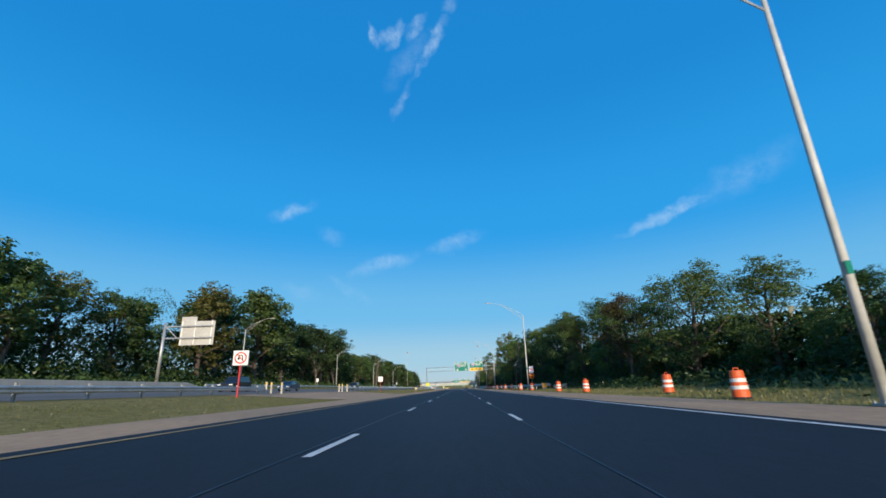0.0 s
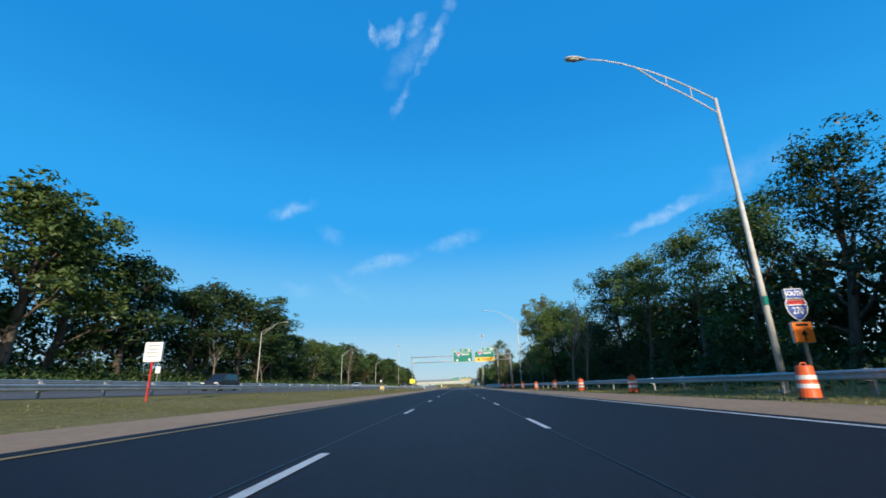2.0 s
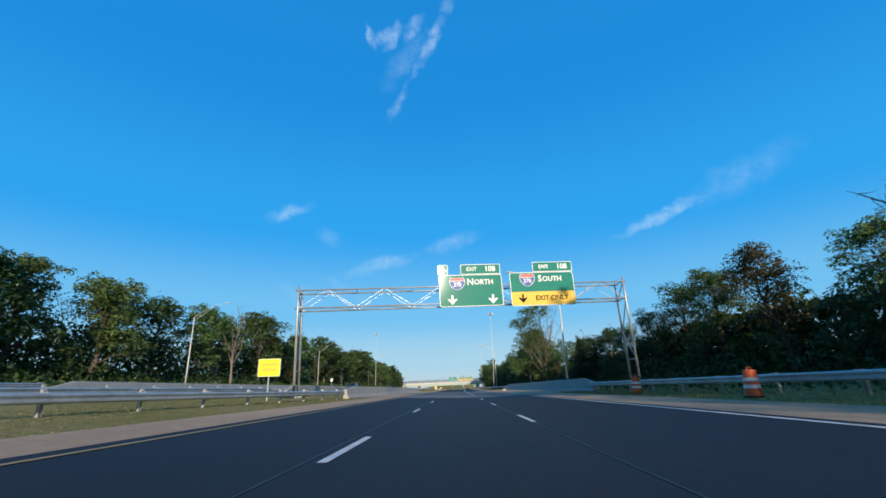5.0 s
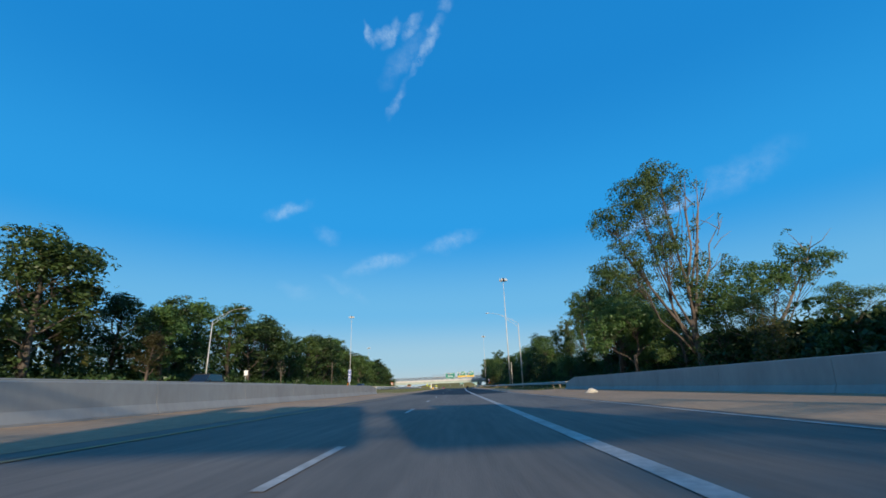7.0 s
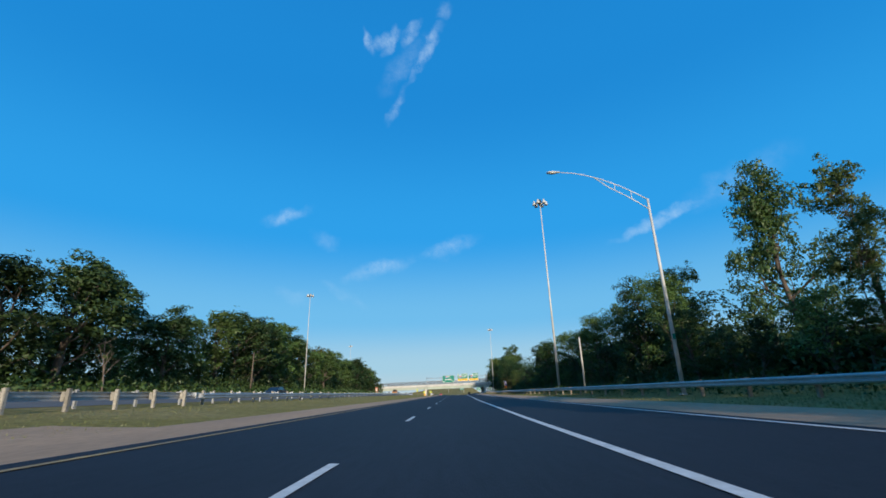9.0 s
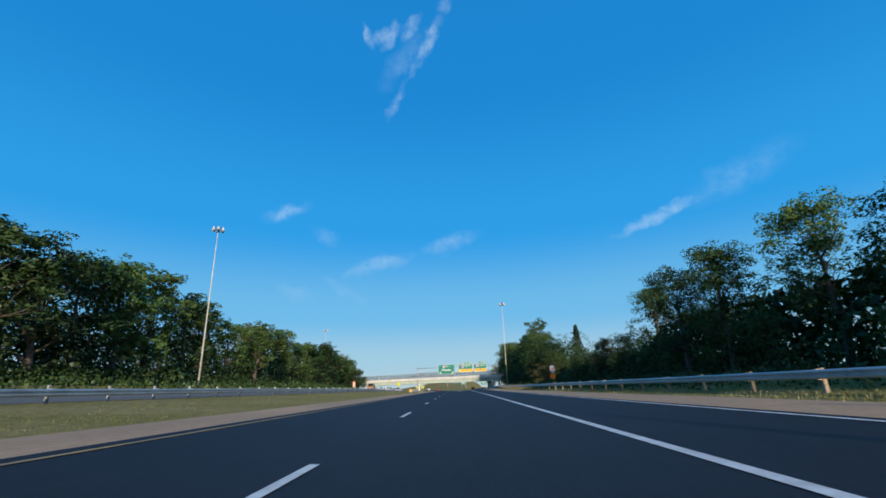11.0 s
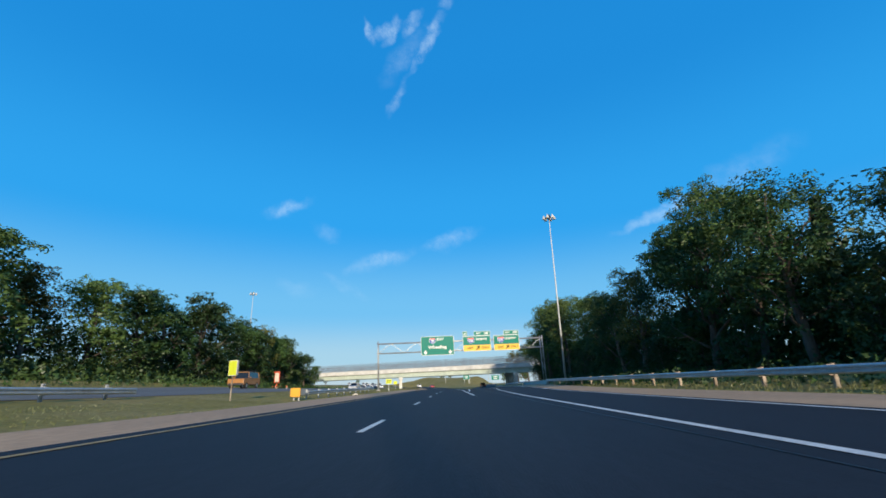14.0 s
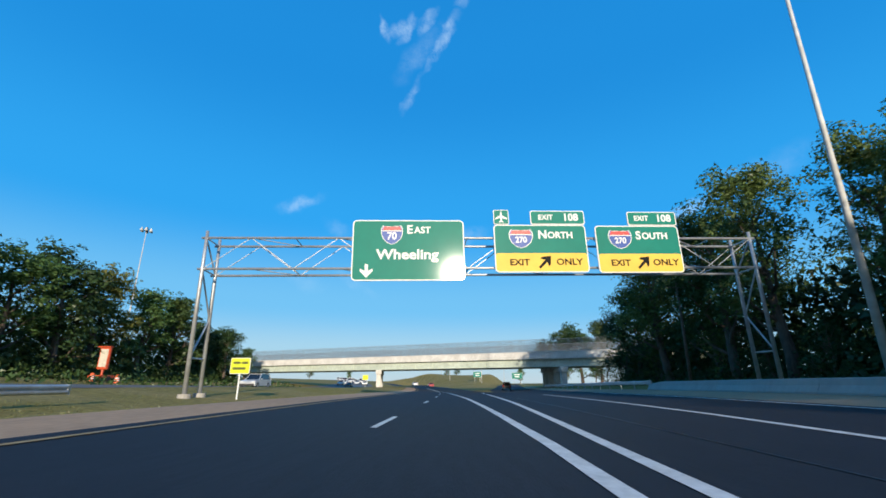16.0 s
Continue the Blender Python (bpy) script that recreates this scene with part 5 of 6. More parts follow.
def broadleaf(seed, h, spread, mat, label, count=4200, leaf=0.42, low=0.25, bark=BARK, group="roadside trees", sparse=False):
    """Trunk with forked limbs, and leaf sprays gathered in uneven clumps round the limb ends."""
    rng = np.random.default_rng(seed)
    root = thing("tree", label, "tree", group=group)
    bm = bmesh.new()
    r0 = 0.018 * h + 0.06
    trunk = limb_path((0, 0, -0.3), (rng.normal() * 0.05, rng.normal() * 0.05, 1), h * 0.72, rng, 0.07, 6, 0.3)
    pipe(bm, trunk, [r0 * (1 - 0.13 * i) for i in range(7)], 8)
    clumps = []
    n_limb = 13 if not sparse else 9
    for k in range(n_limb):
        f = low + (0.98 - low) * k / (n_limb - 1)
        i = min(int(f * 6), 5)
        base = trunk[i].lerp(trunk[i + 1], f * 6 - i)
        a = k * 2.4 + rng.uniform(-0.5, 0.5)
        reach = spread * (0.55 + 0.45 * math.sin(math.pi * min(1.0, (f - low) / (1 - low) * 0.85 + 0.18))) * rng.uniform(0.7, 1.15)
        path = limb_path(base, (math.cos(a), math.sin(a), 0.45 + 0.9 * f), reach, rng, 0.18, 4, 0.12)
        pipe(bm, path, [r0 * q * (1 - 0.5 * f) for q in (0.5, 0.38, 0.27, 0.17, 0.08)], 5)
        for j, q in ((4, 1.0), (3, 0.9), (2, 0.7)):
            if j == 2 and sparse:
                continue
            clumps.append((path[j] + Vector(rng.normal(size=3)) * 0.4, spread * rng.uniform(0.28, 0.46) * q))
        for _ in range(2):
            tw = limb_path(path[2], Vector(rng.normal(size=3)) + Vector((math.cos(a), math.sin(a), 0.6)), reach * 0.5, rng, 0.25, 3, 0.1)
            pipe(bm, tw, [r0 * 0.2 * (1 - 0.4 * f), r0 * 0.15 * (1 - 0.4 * f), r0 * 0.1 * (1 - 0.4 * f), 0.015], 4)
            clumps.append((tw[-1], spread * rng.uniform(0.24, 0.40)))
    top = trunk[-1]
    for _ in range(5):
        clumps.append((top + Vector((rng.normal() * spread * 0.15, rng.normal() * spread * 0.15, rng.uniform(0.0, h * 0.11))), spread * rng.uniform(0.2, 0.34)))
    part("trunk", bm, bark, root, smooth=True)
    pos, v = puffs(clumps, count, rng, 5)
    zmax = pos[:, 2].max()
    pos[:, 2] *= h / zmax
    keep = pos[:, 2] > h * 0.06
    pos, v = pos[keep], v[keep]
    leaves_mesh("crown", pos, leaf * rng.uniform(0.6, 1.35, len(pos)), mat, root, rng, 0.4, v)
    return root


def spruce(seed, h):
    rng = np.random.default_rng(seed)
    root = thing("spruce_tree", "dark pointed spruce standing above the woods", "tree", group="roadside trees")
    bm = bmesh.new()
    pipe(bm, [(0, 0, -0.2), (0, 0, h * 0.5), (0, 0, h)], [0.3, 0.17, 0.02], 8)
    part("trunk", bm, BARK, root, smooth=True)
    pts = []
    for k in range(26):
        z = h * (0.1 + 0.88 * k / 25)
        r = 0.26 * h * (1 - z / h) + 0.15
        for b in range(9):
            a = b * 0.7 + k * 1.1
            for q in rng.uniform(0.15, 1, 14):
                pts.append((math.cos(a) * r * q + rng.normal() * 0.12, math.sin(a) * r * q + rng.normal() * 0.12, z - 0.25 * r * q + rng.normal() * 0.12))
    pts = np.array(pts)
    leaves_mesh("crown", pts, 0.4 * rng.uniform(0.7, 1.3, len(pts)), NEEDLE, root, rng, 0.3)
    return root


def bare_tree(seed, h, label):
    rng = np.random.default_rng(seed)
    root = thing("bare_tree", label, "tree", group="bare trees")
    bm = bmesh.new()
    trunk = limb_path((0, 0, -0.2), (0.05, 0, 1), h * 0.85, rng, 0.06, 7, 0.3)
    pipe(bm, trunk, [0.2 - 0.026 * i for i in range(8)], 8)
    part("trunk", bm, DEAD_BARK, root, smooth=True)
    for k in range(11):
        f = 0.3 + 0.65 * k / 10
        i = min(int(f * 7), 6)
        a = k * 2.3
        path = limb_path(trunk[i], (math.cos(a) * 0.7, math.sin(a) * 0.7, 1.0), h * (0.42 - 0.25 * f), rng, 0.14, 4, 0.12)
        bm = bmesh.new()
        pipe(bm, path, [0.075, 0.06, 0.045, 0.03, 0.012], 6)
        for j in (1, 2, 3, 3):
            tw = limb_path(path[j], Vector(rng.normal(size=3)) + Vector((0, 0, 1.0)), h * 0.09, rng, 0.2, 3, 0.1)
            pipe(bm, tw, [0.028, 0.02, 0.014, 0.006], 4)
        part("limb", bm, DEAD_BARK, root, smooth=True)
    return root


def tree_kinds(seed, count, leaf):
    return [
        broadleaf(seed + 1, 20, 5.2, LEAF_A, "tall green broadleaf tree at the wood's edge", count, leaf),
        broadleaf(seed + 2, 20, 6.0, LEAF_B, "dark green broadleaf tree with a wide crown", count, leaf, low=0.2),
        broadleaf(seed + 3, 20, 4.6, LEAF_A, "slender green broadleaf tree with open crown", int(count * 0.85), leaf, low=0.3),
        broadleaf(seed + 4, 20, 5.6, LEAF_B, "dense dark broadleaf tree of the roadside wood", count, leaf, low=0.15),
        broadleaf(seed + 5, 20, 5.0, LEAF_C, "broadleaf tree with yellowing leaves", int(count * 0.9), leaf, low=0.25),
        broadleaf(seed + 6, 20, 5.8, LEAF_A, "full crowned green broadleaf tree", count, leaf, low=0.12),
        broadleaf(seed + 7, 20, 4.8, LEAF_D, "broadleaf tree with some browning leaves", int(count * 0.8), leaf, low=0.25),
    ]


KINDS = tree_kinds(10, 12800, 0.25)
FAR_KINDS = tree_kinds(110, 6600, 0.39)
SMALL = [
    broadleaf(31, 7, 3.4, LEAF_A, "low green bushy tree at the wood's edge", 2500, 0.21, 0.05),
    broadleaf(32, 7, 3.6, LEAF_C, "low bushy tree with yellow green leaves", 2500, 0.21, 0.05),
    broadleaf(33, 7, 3.2, LEAF_B, "low dark bushy tree at the wood's edge", 2500, 0.21, 0.05),
]
used = set()


def plant(kind, x, y, height, base, turn=None, wide=1.0):
    """A copy of a tree kind at x, y with that top height over the road."""
    h = max(2.0, height - gz(x, y))
    s = h / base
    t = random.uniform(0, 360) if turn is None else turn
    m = pose(x, y, gz(x, y), random.uniform(-2, 2), random.uniform(-2, 2), t) @ Matrix.Diagonal((s * wide, s * wide, s, 1))
    if id(kind) in used:
        k = kind.scale
        return copy_thing(kind, m @ Matrix.Diagonal((1 / k[0], 1 / k[1], 1 / k[2], 1)))
    used.add(id(kind))
    kind.matrix_basis = m
    return kind


right_top = lerp_line([(-60, 11), (0, 8.5), (22, 6.2), (31, 8.9), (37, 10.2), (57, 11.2), (64, 12.8), (68, 14), (75, 13.2), (82, 12.6), (95, 15.5), (109, 16), (116, 16.8), (119, 18), (121, 15), (123, 10), (128, 9), (133, 10), (141, 12), (144, 14.8), (150, 17), (165, 18), (168, 12.5), (172, 9), (184, 8.8), (191, 10.4), (200, 10.4), (222, 8.1)]
                      + [(236, 7.3), (247, 6.2), (270, 8.6), (272, 13.1), (276, 15.8), (280, 16), (284, 13), (287, 6.2), (308, 5), (317, 6.4), (324, 9.4), (327, 12), (336, 14), (343, 13), (354, 11), (372, 11.6), (392, 12), (397, 9), (401, 7.2), (410, 8), (414, 6.2), (430, 6.8), (440, 8.8), (449, 10.4), (457, 12.6), (464, 15), (470, 17), (477, 17.5), (484, 16), (488, 14.6), (500, 13.4), (508, 14.4), (524, 16.5), (532, 17), (544, 18.5), (556, 17.5), (564, 15), (572, 11), (584, 8.5), (650, 8)])
left_top = lerp_line([(-60, 18.5), (40, 19), (56, 18.8), (68, 17.4), (75, 17.1), (82, 20), (94, 23.9), (109, 26), (120, 26.5), (133, 23.1), (141, 22.3), (150, 22.7), (160, 26), (173, 24.8), (180, 25), (186, 22.5), (196, 19), (209, 18.4), (246, 19.2), (268, 18.4), (274, 21.5), (280, 23), (286, 20), (294, 17), (302, 17), (310, 20), (323, 20), (330, 17), (337, 21.4), (347, 21.8), (352, 18.3), (374, 17.6), (390, 21.8), (412, 22), (424, 24.2), (429, 24.4), (434, 20), (441, 20), (452, 18), (462, 19.5), (477, 21.5), (492, 19.6), (505, 17), (529, 20), (535, 20.6), (543, 16.5), (555, 19), (564, 17), (587, 15.7), (608, 13), (618, 10), (640, 10)])

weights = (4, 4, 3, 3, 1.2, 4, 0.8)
rt = random.Random(5)
y = -40.0
while y < 580:
    edge = 19.6 if y < 420 else 19.6 + (y - 420) * 0.04
    hgt = right_top(y) * rt.uniform(0.92, 1.06) * (edge + 0.6) / (20.6 if y < 395 else 22 if y < 470 else 23)
    if y < 572:
        plant(rt.choices(KINDS, weights)[0], edge + rt.uniform(-0.8, 2.2), y, hgt, 20, wide=1.25 if hgt > 11 else 1.5)
    plant(rt.choices(SMALL, (4, 1, 4))[0], edge + 0.6 + rt.uniform(-1.0, 0.8), y + rt.uniform(1, 4), gz(edge - 2, y) + rt.uniform(3.0, 6.0), 7)
    y += rt.uniform(6.0, 8.6)
y = -20.0
while y < 606:
    edge = -51.3 if y < 520 else -51.3 - (y - 520) * 0.054
    hgt = left_top(y) * rt.uniform(0.96, 1.06) * abs(edge) / 51.3
    plant(rt.choices(FAR_KINDS, weights)[0], edge + rt.uniform(-5.0, 1.5), y, hgt, 20, wide=1.45)
    plant(rt.choices(SMALL, (4, 1, 4))[0], edge - 1.2 + rt.uniform(-2, 1.2), y + rt.uniform(2, 6), gz(edge + 3, y) + rt.uniform(3.5, 7.5), 7)
    y += rt.uniform(7.6, 10.0)


def deep_woods(name, x_of, depth, top, y0, y1, n, mat, label, seed, rise=0.0):
    """Crowns of the trees that stand behind the front row, as one mass of leaf sprays over rounded tops."""
    rng = np.random.default_rng(seed)
    ks = int((y1 - y0) / 4.5)
    cy = rng.uniform(y0, y1, ks)
    cx = np.array([x_of(v) for v in cy]) + depth * rng.uniform(0, 1, ks)
    near = np.array([x_of(v) for v in cy])
    ch = np.array([top(v) for v in cy]) * rng.uniform(0.86, 1.0, ks) * (cx / near) ** rise
    pick = rng.integers(0, ks, n)
    v = rng.normal(size=(n, 3))
    v /= np.linalg.norm(v, axis=1)[:, None]
    v[:, 2] = np.where(rng.uniform(size=n) < 0.65, np.abs(v[:, 2]), v[:, 2])
    rad = np.minimum(5.2, ch[pick] * 0.32) * rng.uniform(0.75, 1.1, n)
    low = rng.uniform(size=n) < 0.62
    sink = np.where(low, rng.uniform(0.32, 0.95, n), 0.0) * ch[pick]
    p = np.stack([cx[pick] + v[:, 0] * rad, cy[pick] + v[:, 1] * rad, ch[pick] - rad * 1.1 + v[:, 2] * rad * 1.1 - sink], 1)
    ground_z = np.array([gz(a, b) for a, b in p[:, :2]])
    p[:, 2] = np.maximum(p[:, 2], ground_z + 0.2)
    ob = leaves_mesh(name, p, np.where(low, 0.75, 0.36) * rng.uniform(0.7, 1.3, n), mat, None, rng, 0.1, v)
    return tagged(ob, label, "woods", kind="stuff")


# the darker leaf colour also holds the shade inside and under the crowns
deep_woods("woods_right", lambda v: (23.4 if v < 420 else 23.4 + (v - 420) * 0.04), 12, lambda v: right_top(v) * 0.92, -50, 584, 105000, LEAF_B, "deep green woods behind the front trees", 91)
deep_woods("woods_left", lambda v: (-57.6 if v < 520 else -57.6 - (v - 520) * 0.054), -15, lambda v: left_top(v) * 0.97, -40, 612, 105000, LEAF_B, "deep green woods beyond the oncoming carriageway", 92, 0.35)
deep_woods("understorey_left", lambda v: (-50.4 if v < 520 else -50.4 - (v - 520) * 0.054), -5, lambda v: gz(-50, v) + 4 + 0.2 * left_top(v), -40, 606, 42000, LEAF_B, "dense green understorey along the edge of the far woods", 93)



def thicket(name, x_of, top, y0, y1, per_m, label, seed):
    """The shaded inside of the woods: large sprays low down, close behind the first trees, their dimness put into the
    leaf colour.
    """
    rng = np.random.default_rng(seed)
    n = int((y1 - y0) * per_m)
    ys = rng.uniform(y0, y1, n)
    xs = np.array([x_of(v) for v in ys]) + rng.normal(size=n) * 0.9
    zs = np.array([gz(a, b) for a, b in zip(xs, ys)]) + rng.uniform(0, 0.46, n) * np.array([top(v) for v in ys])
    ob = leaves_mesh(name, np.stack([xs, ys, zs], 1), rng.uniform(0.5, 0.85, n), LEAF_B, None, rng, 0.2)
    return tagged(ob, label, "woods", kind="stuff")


thicket("thicket_right", lambda v: 23.0 if v < 420 else 23.0 + (v - 420) * 0.04, right_top, -50, 580, 110, "green thicket inside the roadside woods, its shade put into the colour", 95)
thicket("thicket_left", lambda v: -56.7 if v < 520 else -56.7 - (v - 520) * 0.054, left_top, -40, 610, 70, "green thicket inside the far woods, its shade put into the colour", 96)

# single trees that stand out
def open_tree(seed, label, fork, crowns, bare, mat, count, leaf, stem=0.34):
    """A many-stemmed tree with an airy crown: stems run from the fork to each crown mass, and to bare tips."""
    rng = np.random.default_rng(seed)
    root = thing("tree", label, "tree", group="roadside trees")
    bm = bmesh.new()
    pipe(bm, limb_path((0, 0, -0.3), (fork[0] * 0.2, 0, 1), fork[2] + 0.3, rng, 0.05, 3, 0.2), [stem, stem * 0.85, stem * 0.75, stem * 0.7], 9)
    part("trunk", bm, BARK, root, smooth=True)
    clumps = []
    for k, (x, y, z, r) in enumerate(crowns):
        a, b = Vector((fork[0] * 0.3, 0, fork[2] * rng.uniform(0.25, 0.95))), Vector((x, y, z))
        mid = a.lerp(b, 0.5) + Vector((rng.normal() * 0.5, rng.normal() * 0.5, -0.06 * (b - a).length))
        pts = [a, a.lerp(mid, 0.55) + Vector(rng.normal(size=3)) * 0.12, mid, mid.lerp(b, 0.55) + Vector(rng.normal(size=3)) * 0.25, b]
        q = stem * (0.42 if r > 2.4 else 0.3)
        bm = bmesh.new()
        pipe(bm, pts, [q, q * 0.85, q * 0.65, q * 0.42, q * 0.15], 7)
        for n in range(17):
            start = pts[2].lerp(b, rng.uniform(0, 0.95))
            d = rng.normal(size=3)
            d[2] *= 0.9
            d /= np.linalg.norm(d)
            tip = b + Vector(d) * r * rng.uniform(0.3, 0.95)
            pipe(bm, [start, start.lerp(tip, 0.5) + Vector(rng.normal(size=3)) * 0.2, tip], [q * 0.28, q * 0.16, 0.012], 5)
            clumps.append((tip, r * rng.uniform(0.30, 0.55)))
        part("limb", bm, BARK, root, smooth=True)
    for x, y, z in bare:
        a, b = Vector((fork[0] * 0.3, 0, fork[2] * 0.9)), Vector((x, y, z))
        pts = [a.lerp(b, f) + Vector(rng.normal(size=3)) * 0.25 * (0 < f < 1) for f in (0, 0.25, 0.5, 0.75, 1)]
        bm = bmesh.new()
        pipe(bm, pts, [0.13, 0.11, 0.085, 0.055, 0.015], 6)
        for n in range(9):
            start = pts[1].lerp(b, rng.uniform(0.1, 0.9))
            tip = start + Vector((rng.normal() * 0.8, rng.normal() * 0.8, rng.uniform(0.6, 2.0)))
            pipe(bm, [start, start.lerp(tip, 0.5) + Vector(rng.normal(size=3)) * 0.12, tip], [0.04, 0.028, 0.01], 5)
            if n % 3 == 0:
                clumps.append((tip, 0.4))
        part("bare_limb", bm, DEAD_BARK, root, "bare grey limb", smooth=True)
    pos, v = puffs(clumps, count, rng, 6)
    leaves_mesh("crown", pos, leaf * rng.uniform(0.6, 1.35, len(pos)), mat, root, rng, 0.6, v)
    return root


leaner = open_tree(51, "tall half bare broadleaf tree leaning over the parapet", (-0.6, 0, 4.5),
                   [(-5.2, 0.5, 12.6, 2.9), (-3.6, -0.5, 15.2, 2.4), (-0.6, 0.4, 16.4, 2.7), (1.2, 0.8, 8.0, 3.0), (-4.4, 0.8, 8.6, 2.3), (-2.0, -0.6, 10.6, 2.5)],
                   [(2.6, 0, 17.2), (3.4, 0.6, 16.6), (1.2, -0.5, 17.0), (4.4, 0.3, 13.4)], LEAF_A, 24000, 0.15)
leaner.matrix_basis = pose(19.2, 257.5, gz(19.2, 257.5), 0, 0, 4)
side = open_tree(57, "smaller leaning broadleaf tree with crooked limbs by the parapet", (1.0, 0, 3.0),
                 [(1.8, 0.4, 7.2, 2.2), (4.0, -0.4, 8.0, 1.9), (-1.2, 0.4, 6.0, 2.3), (-3.4, 0.5, 5.2, 2.0)], [(4.8, 0, 10.2)], LEAF_A, 13000, 0.16, 0.24)
side.matrix_basis = pose(23.5, 256.0, gz(23.5, 256.0), 0, 0, -10)
airy = open_tree(58, "slender airy broadleaf tree behind the guardrail", (0.2, 0, 6.0),
                 [(-0.3, 0.5, 12.6, 1.8), (0.8, -0.6, 10.8, 2.0), (-1.2, 0.2, 8.8, 1.7), (1.4, 0.4, 7.4, 2.0), (-0.3, 0.2, 5.6, 2.0)], [], LEAF_A, 12000, 0.17, 0.22)
airy.matrix_basis = pose(22.2, 290.0, gz(22.2, 290.0), 0, 0, 30) @ Matrix.Diagonal((0.98, 0.98, 0.95, 1))
copy_thing(airy, pose(21.4, 306.2, gz(21.4, 306.2), 0, 0, 75) @ Matrix.Diagonal((0.78, 0.78, 0.86, 1)))
copy_thing(airy, pose(25.0, 333.0, gz(25.0, 333.0), 0, 0, 200) @ Matrix.Diagonal((1.05, 1.05, 0.95, 1)))
low_mass = open_tree(59, "low spreading broadleaf tree beside the parapet", (0, 0, 2.5),
                     [(0, 0.4, 5.6, 2.6), (-2.6, 1.0, 4.6, 2.2), (2.4, -0.6, 4.8, 2.2), (0.6, 2.4, 6.2, 2.0)], [], LEAF_A, 13000, 0.165, 0.2)
low_mass.matrix_basis = pose(16.6, 264.0, gz(16.6, 264.0), 0, 0, 0)
copy_thing(low_mass, pose(17.4, 270.5, gz(17.4, 270.5), 0, 0, 130) @ Matrix.Diagonal((1.1, 1.1, 1.15, 1)))
vined = open_tree(60, "thin crowned broadleaf tree hung with browning vines", (0, 0, 6.0),
                  [(-1.8, 0.5, 14.0, 2.4), (0.6, 0.4, 16.4, 2.2), (-2.4, -0.6, 10.6, 2.0), (1.6, 0.2, 11.8, 2.5), (-1.0, 0.2, 7.2, 2.2)], [], LEAF_C, 15000, 0.17, 0.28)
vined.matrix_basis = pose(17.2, 158.0, gz(17.2, 158.0), 0, 0, 0)
plant(KINDS[5], 18.2, 151.5, 16.6, 20, 140, 1.1)
COLUMN = broadleaf(52, 20, 5.8, LEAF_A, "tall narrow broadleaf tree standing alone", 15000, 0.30, 0.10)
plant(COLUMN, 28.6, 321.0, 21.0, 20, 10, 0.74)
cottonwood = open_tree(62, "tall airy broadleaf tree with pale sunlit leaves rising over the wood", (0.4, 0, 7.0),
                       [(-3.6, 0.6, 13.6, 2.4), (-1.4, -0.5, 17.2, 2.5), (1.4, 0.4, 18.4, 2.5), (2.6, -0.6, 14.6, 2.6), (-4.6, 0.4, 10.6, 1.9), (0.2, 0.8, 12.6, 2.6), (0.0, 5.0, 15.4, 2.4), (-0.6, 8.0, 13.2, 2.2)], [], LEAF_A, 24000, 0.2, 0.36)
cottonwood.matrix_basis = pose(24.4, 478.0, gz(24.4, 478.0), 0, 0, 0) @ Matrix.Diagonal((0.92, 0.92, 0.9, 1))
plant(KINDS[3], 22.95, 277.0, 13.0, 20, 10, 1.2)
plant(KINDS[1], 23.85, 284.0, 11.7, 20, 80, 1.2)
plant(KINDS[3], 23.4, 119.0, 14.0, 20, 200, 1.2)
plant(spruce(53, 14), 36.0, 478.0, 17.7, 14)
plant(spruce(54, 14), 18.45, 227.0, 7.4, 14, 0, 1.5)
plant(FAR_KINDS[1], 21.6, 222.5, 9.0, 20, 60, 1.2)
for x, y, top, kind in ((34.5, 652.0, 19.0, 5), (39.5, 650.0, 21.5, 3), (30.0, 655.0, 16.0, 4), (45.0, 648.0, 22.0, 0), (-53.5, 598.0, 13.6, 1), (-57.0, 605.0, 14.2, 3), (-61.5, 610.0, 13.4, 0), (-66.0, 613.0, 14.6, 5), (-51.0, 603.0, 9.0, 2)):
    plant(FAR_KINDS[kind], x, y, top, 20, None, 1.3)
plant(KINDS[6], -47.0, 290.0, 10.5, 20, 40, 1.5)
plant(SMALL[1], 18.6, 441.0, 5.6, 7, 60, 1.2)
plant(SMALL[1], 19.0, 46.0, 5.0, 7, 200, 1.0)
dead = bare_tree(61, 14, "bare grey dead tree at the wood's edge")
dead.matrix_basis = pose(15.84, 129.0, gz(15.84, 129), 0, 4, 0)
copy_thing(dead, pose(16.56, 124.5, gz(16.56, 124.5), 0, -6, 80) @ Matrix.Diagonal((0.85, 0.85, 0.85, 1)))
copy_thing(dead, pose(17.1, 176.0, gz(17.1, 176), 0, 3, 60) @ Matrix.Diagonal((0.6, 0.6, 0.68, 1)))
copy_thing(dead, pose(-46.8, 150.0, gz(-46.8, 150), 0, 3, 200) @ Matrix.Diagonal((0.9, 0.9, 0.9, 1)))
copy_thing(dead, pose(-46.8, 172.0, gz(-46.8, 172), 0, 9, 250) @ Matrix.Diagonal((0.7, 0.7, 0.7, 1)))
copy_thing(dead, pose(-44.55, 248.0, gz(-44.55, 248), 0, 0, 20) @ Matrix.Diagonal((1.35, 1.35, 1.3, 1)))
copy_thing(dead, pose(-46.35, 343.0, gz(-46.35, 343), 0, 2, 300) @ Matrix.Diagonal((0.6, 0.6, 0.6, 1)))


for kind in KINDS + FAR_KINDS + SMALL:
    if id(kind) not in used:
        for ob in (*kind.children_recursive, kind):
            bpy.data.objects.remove(ob)


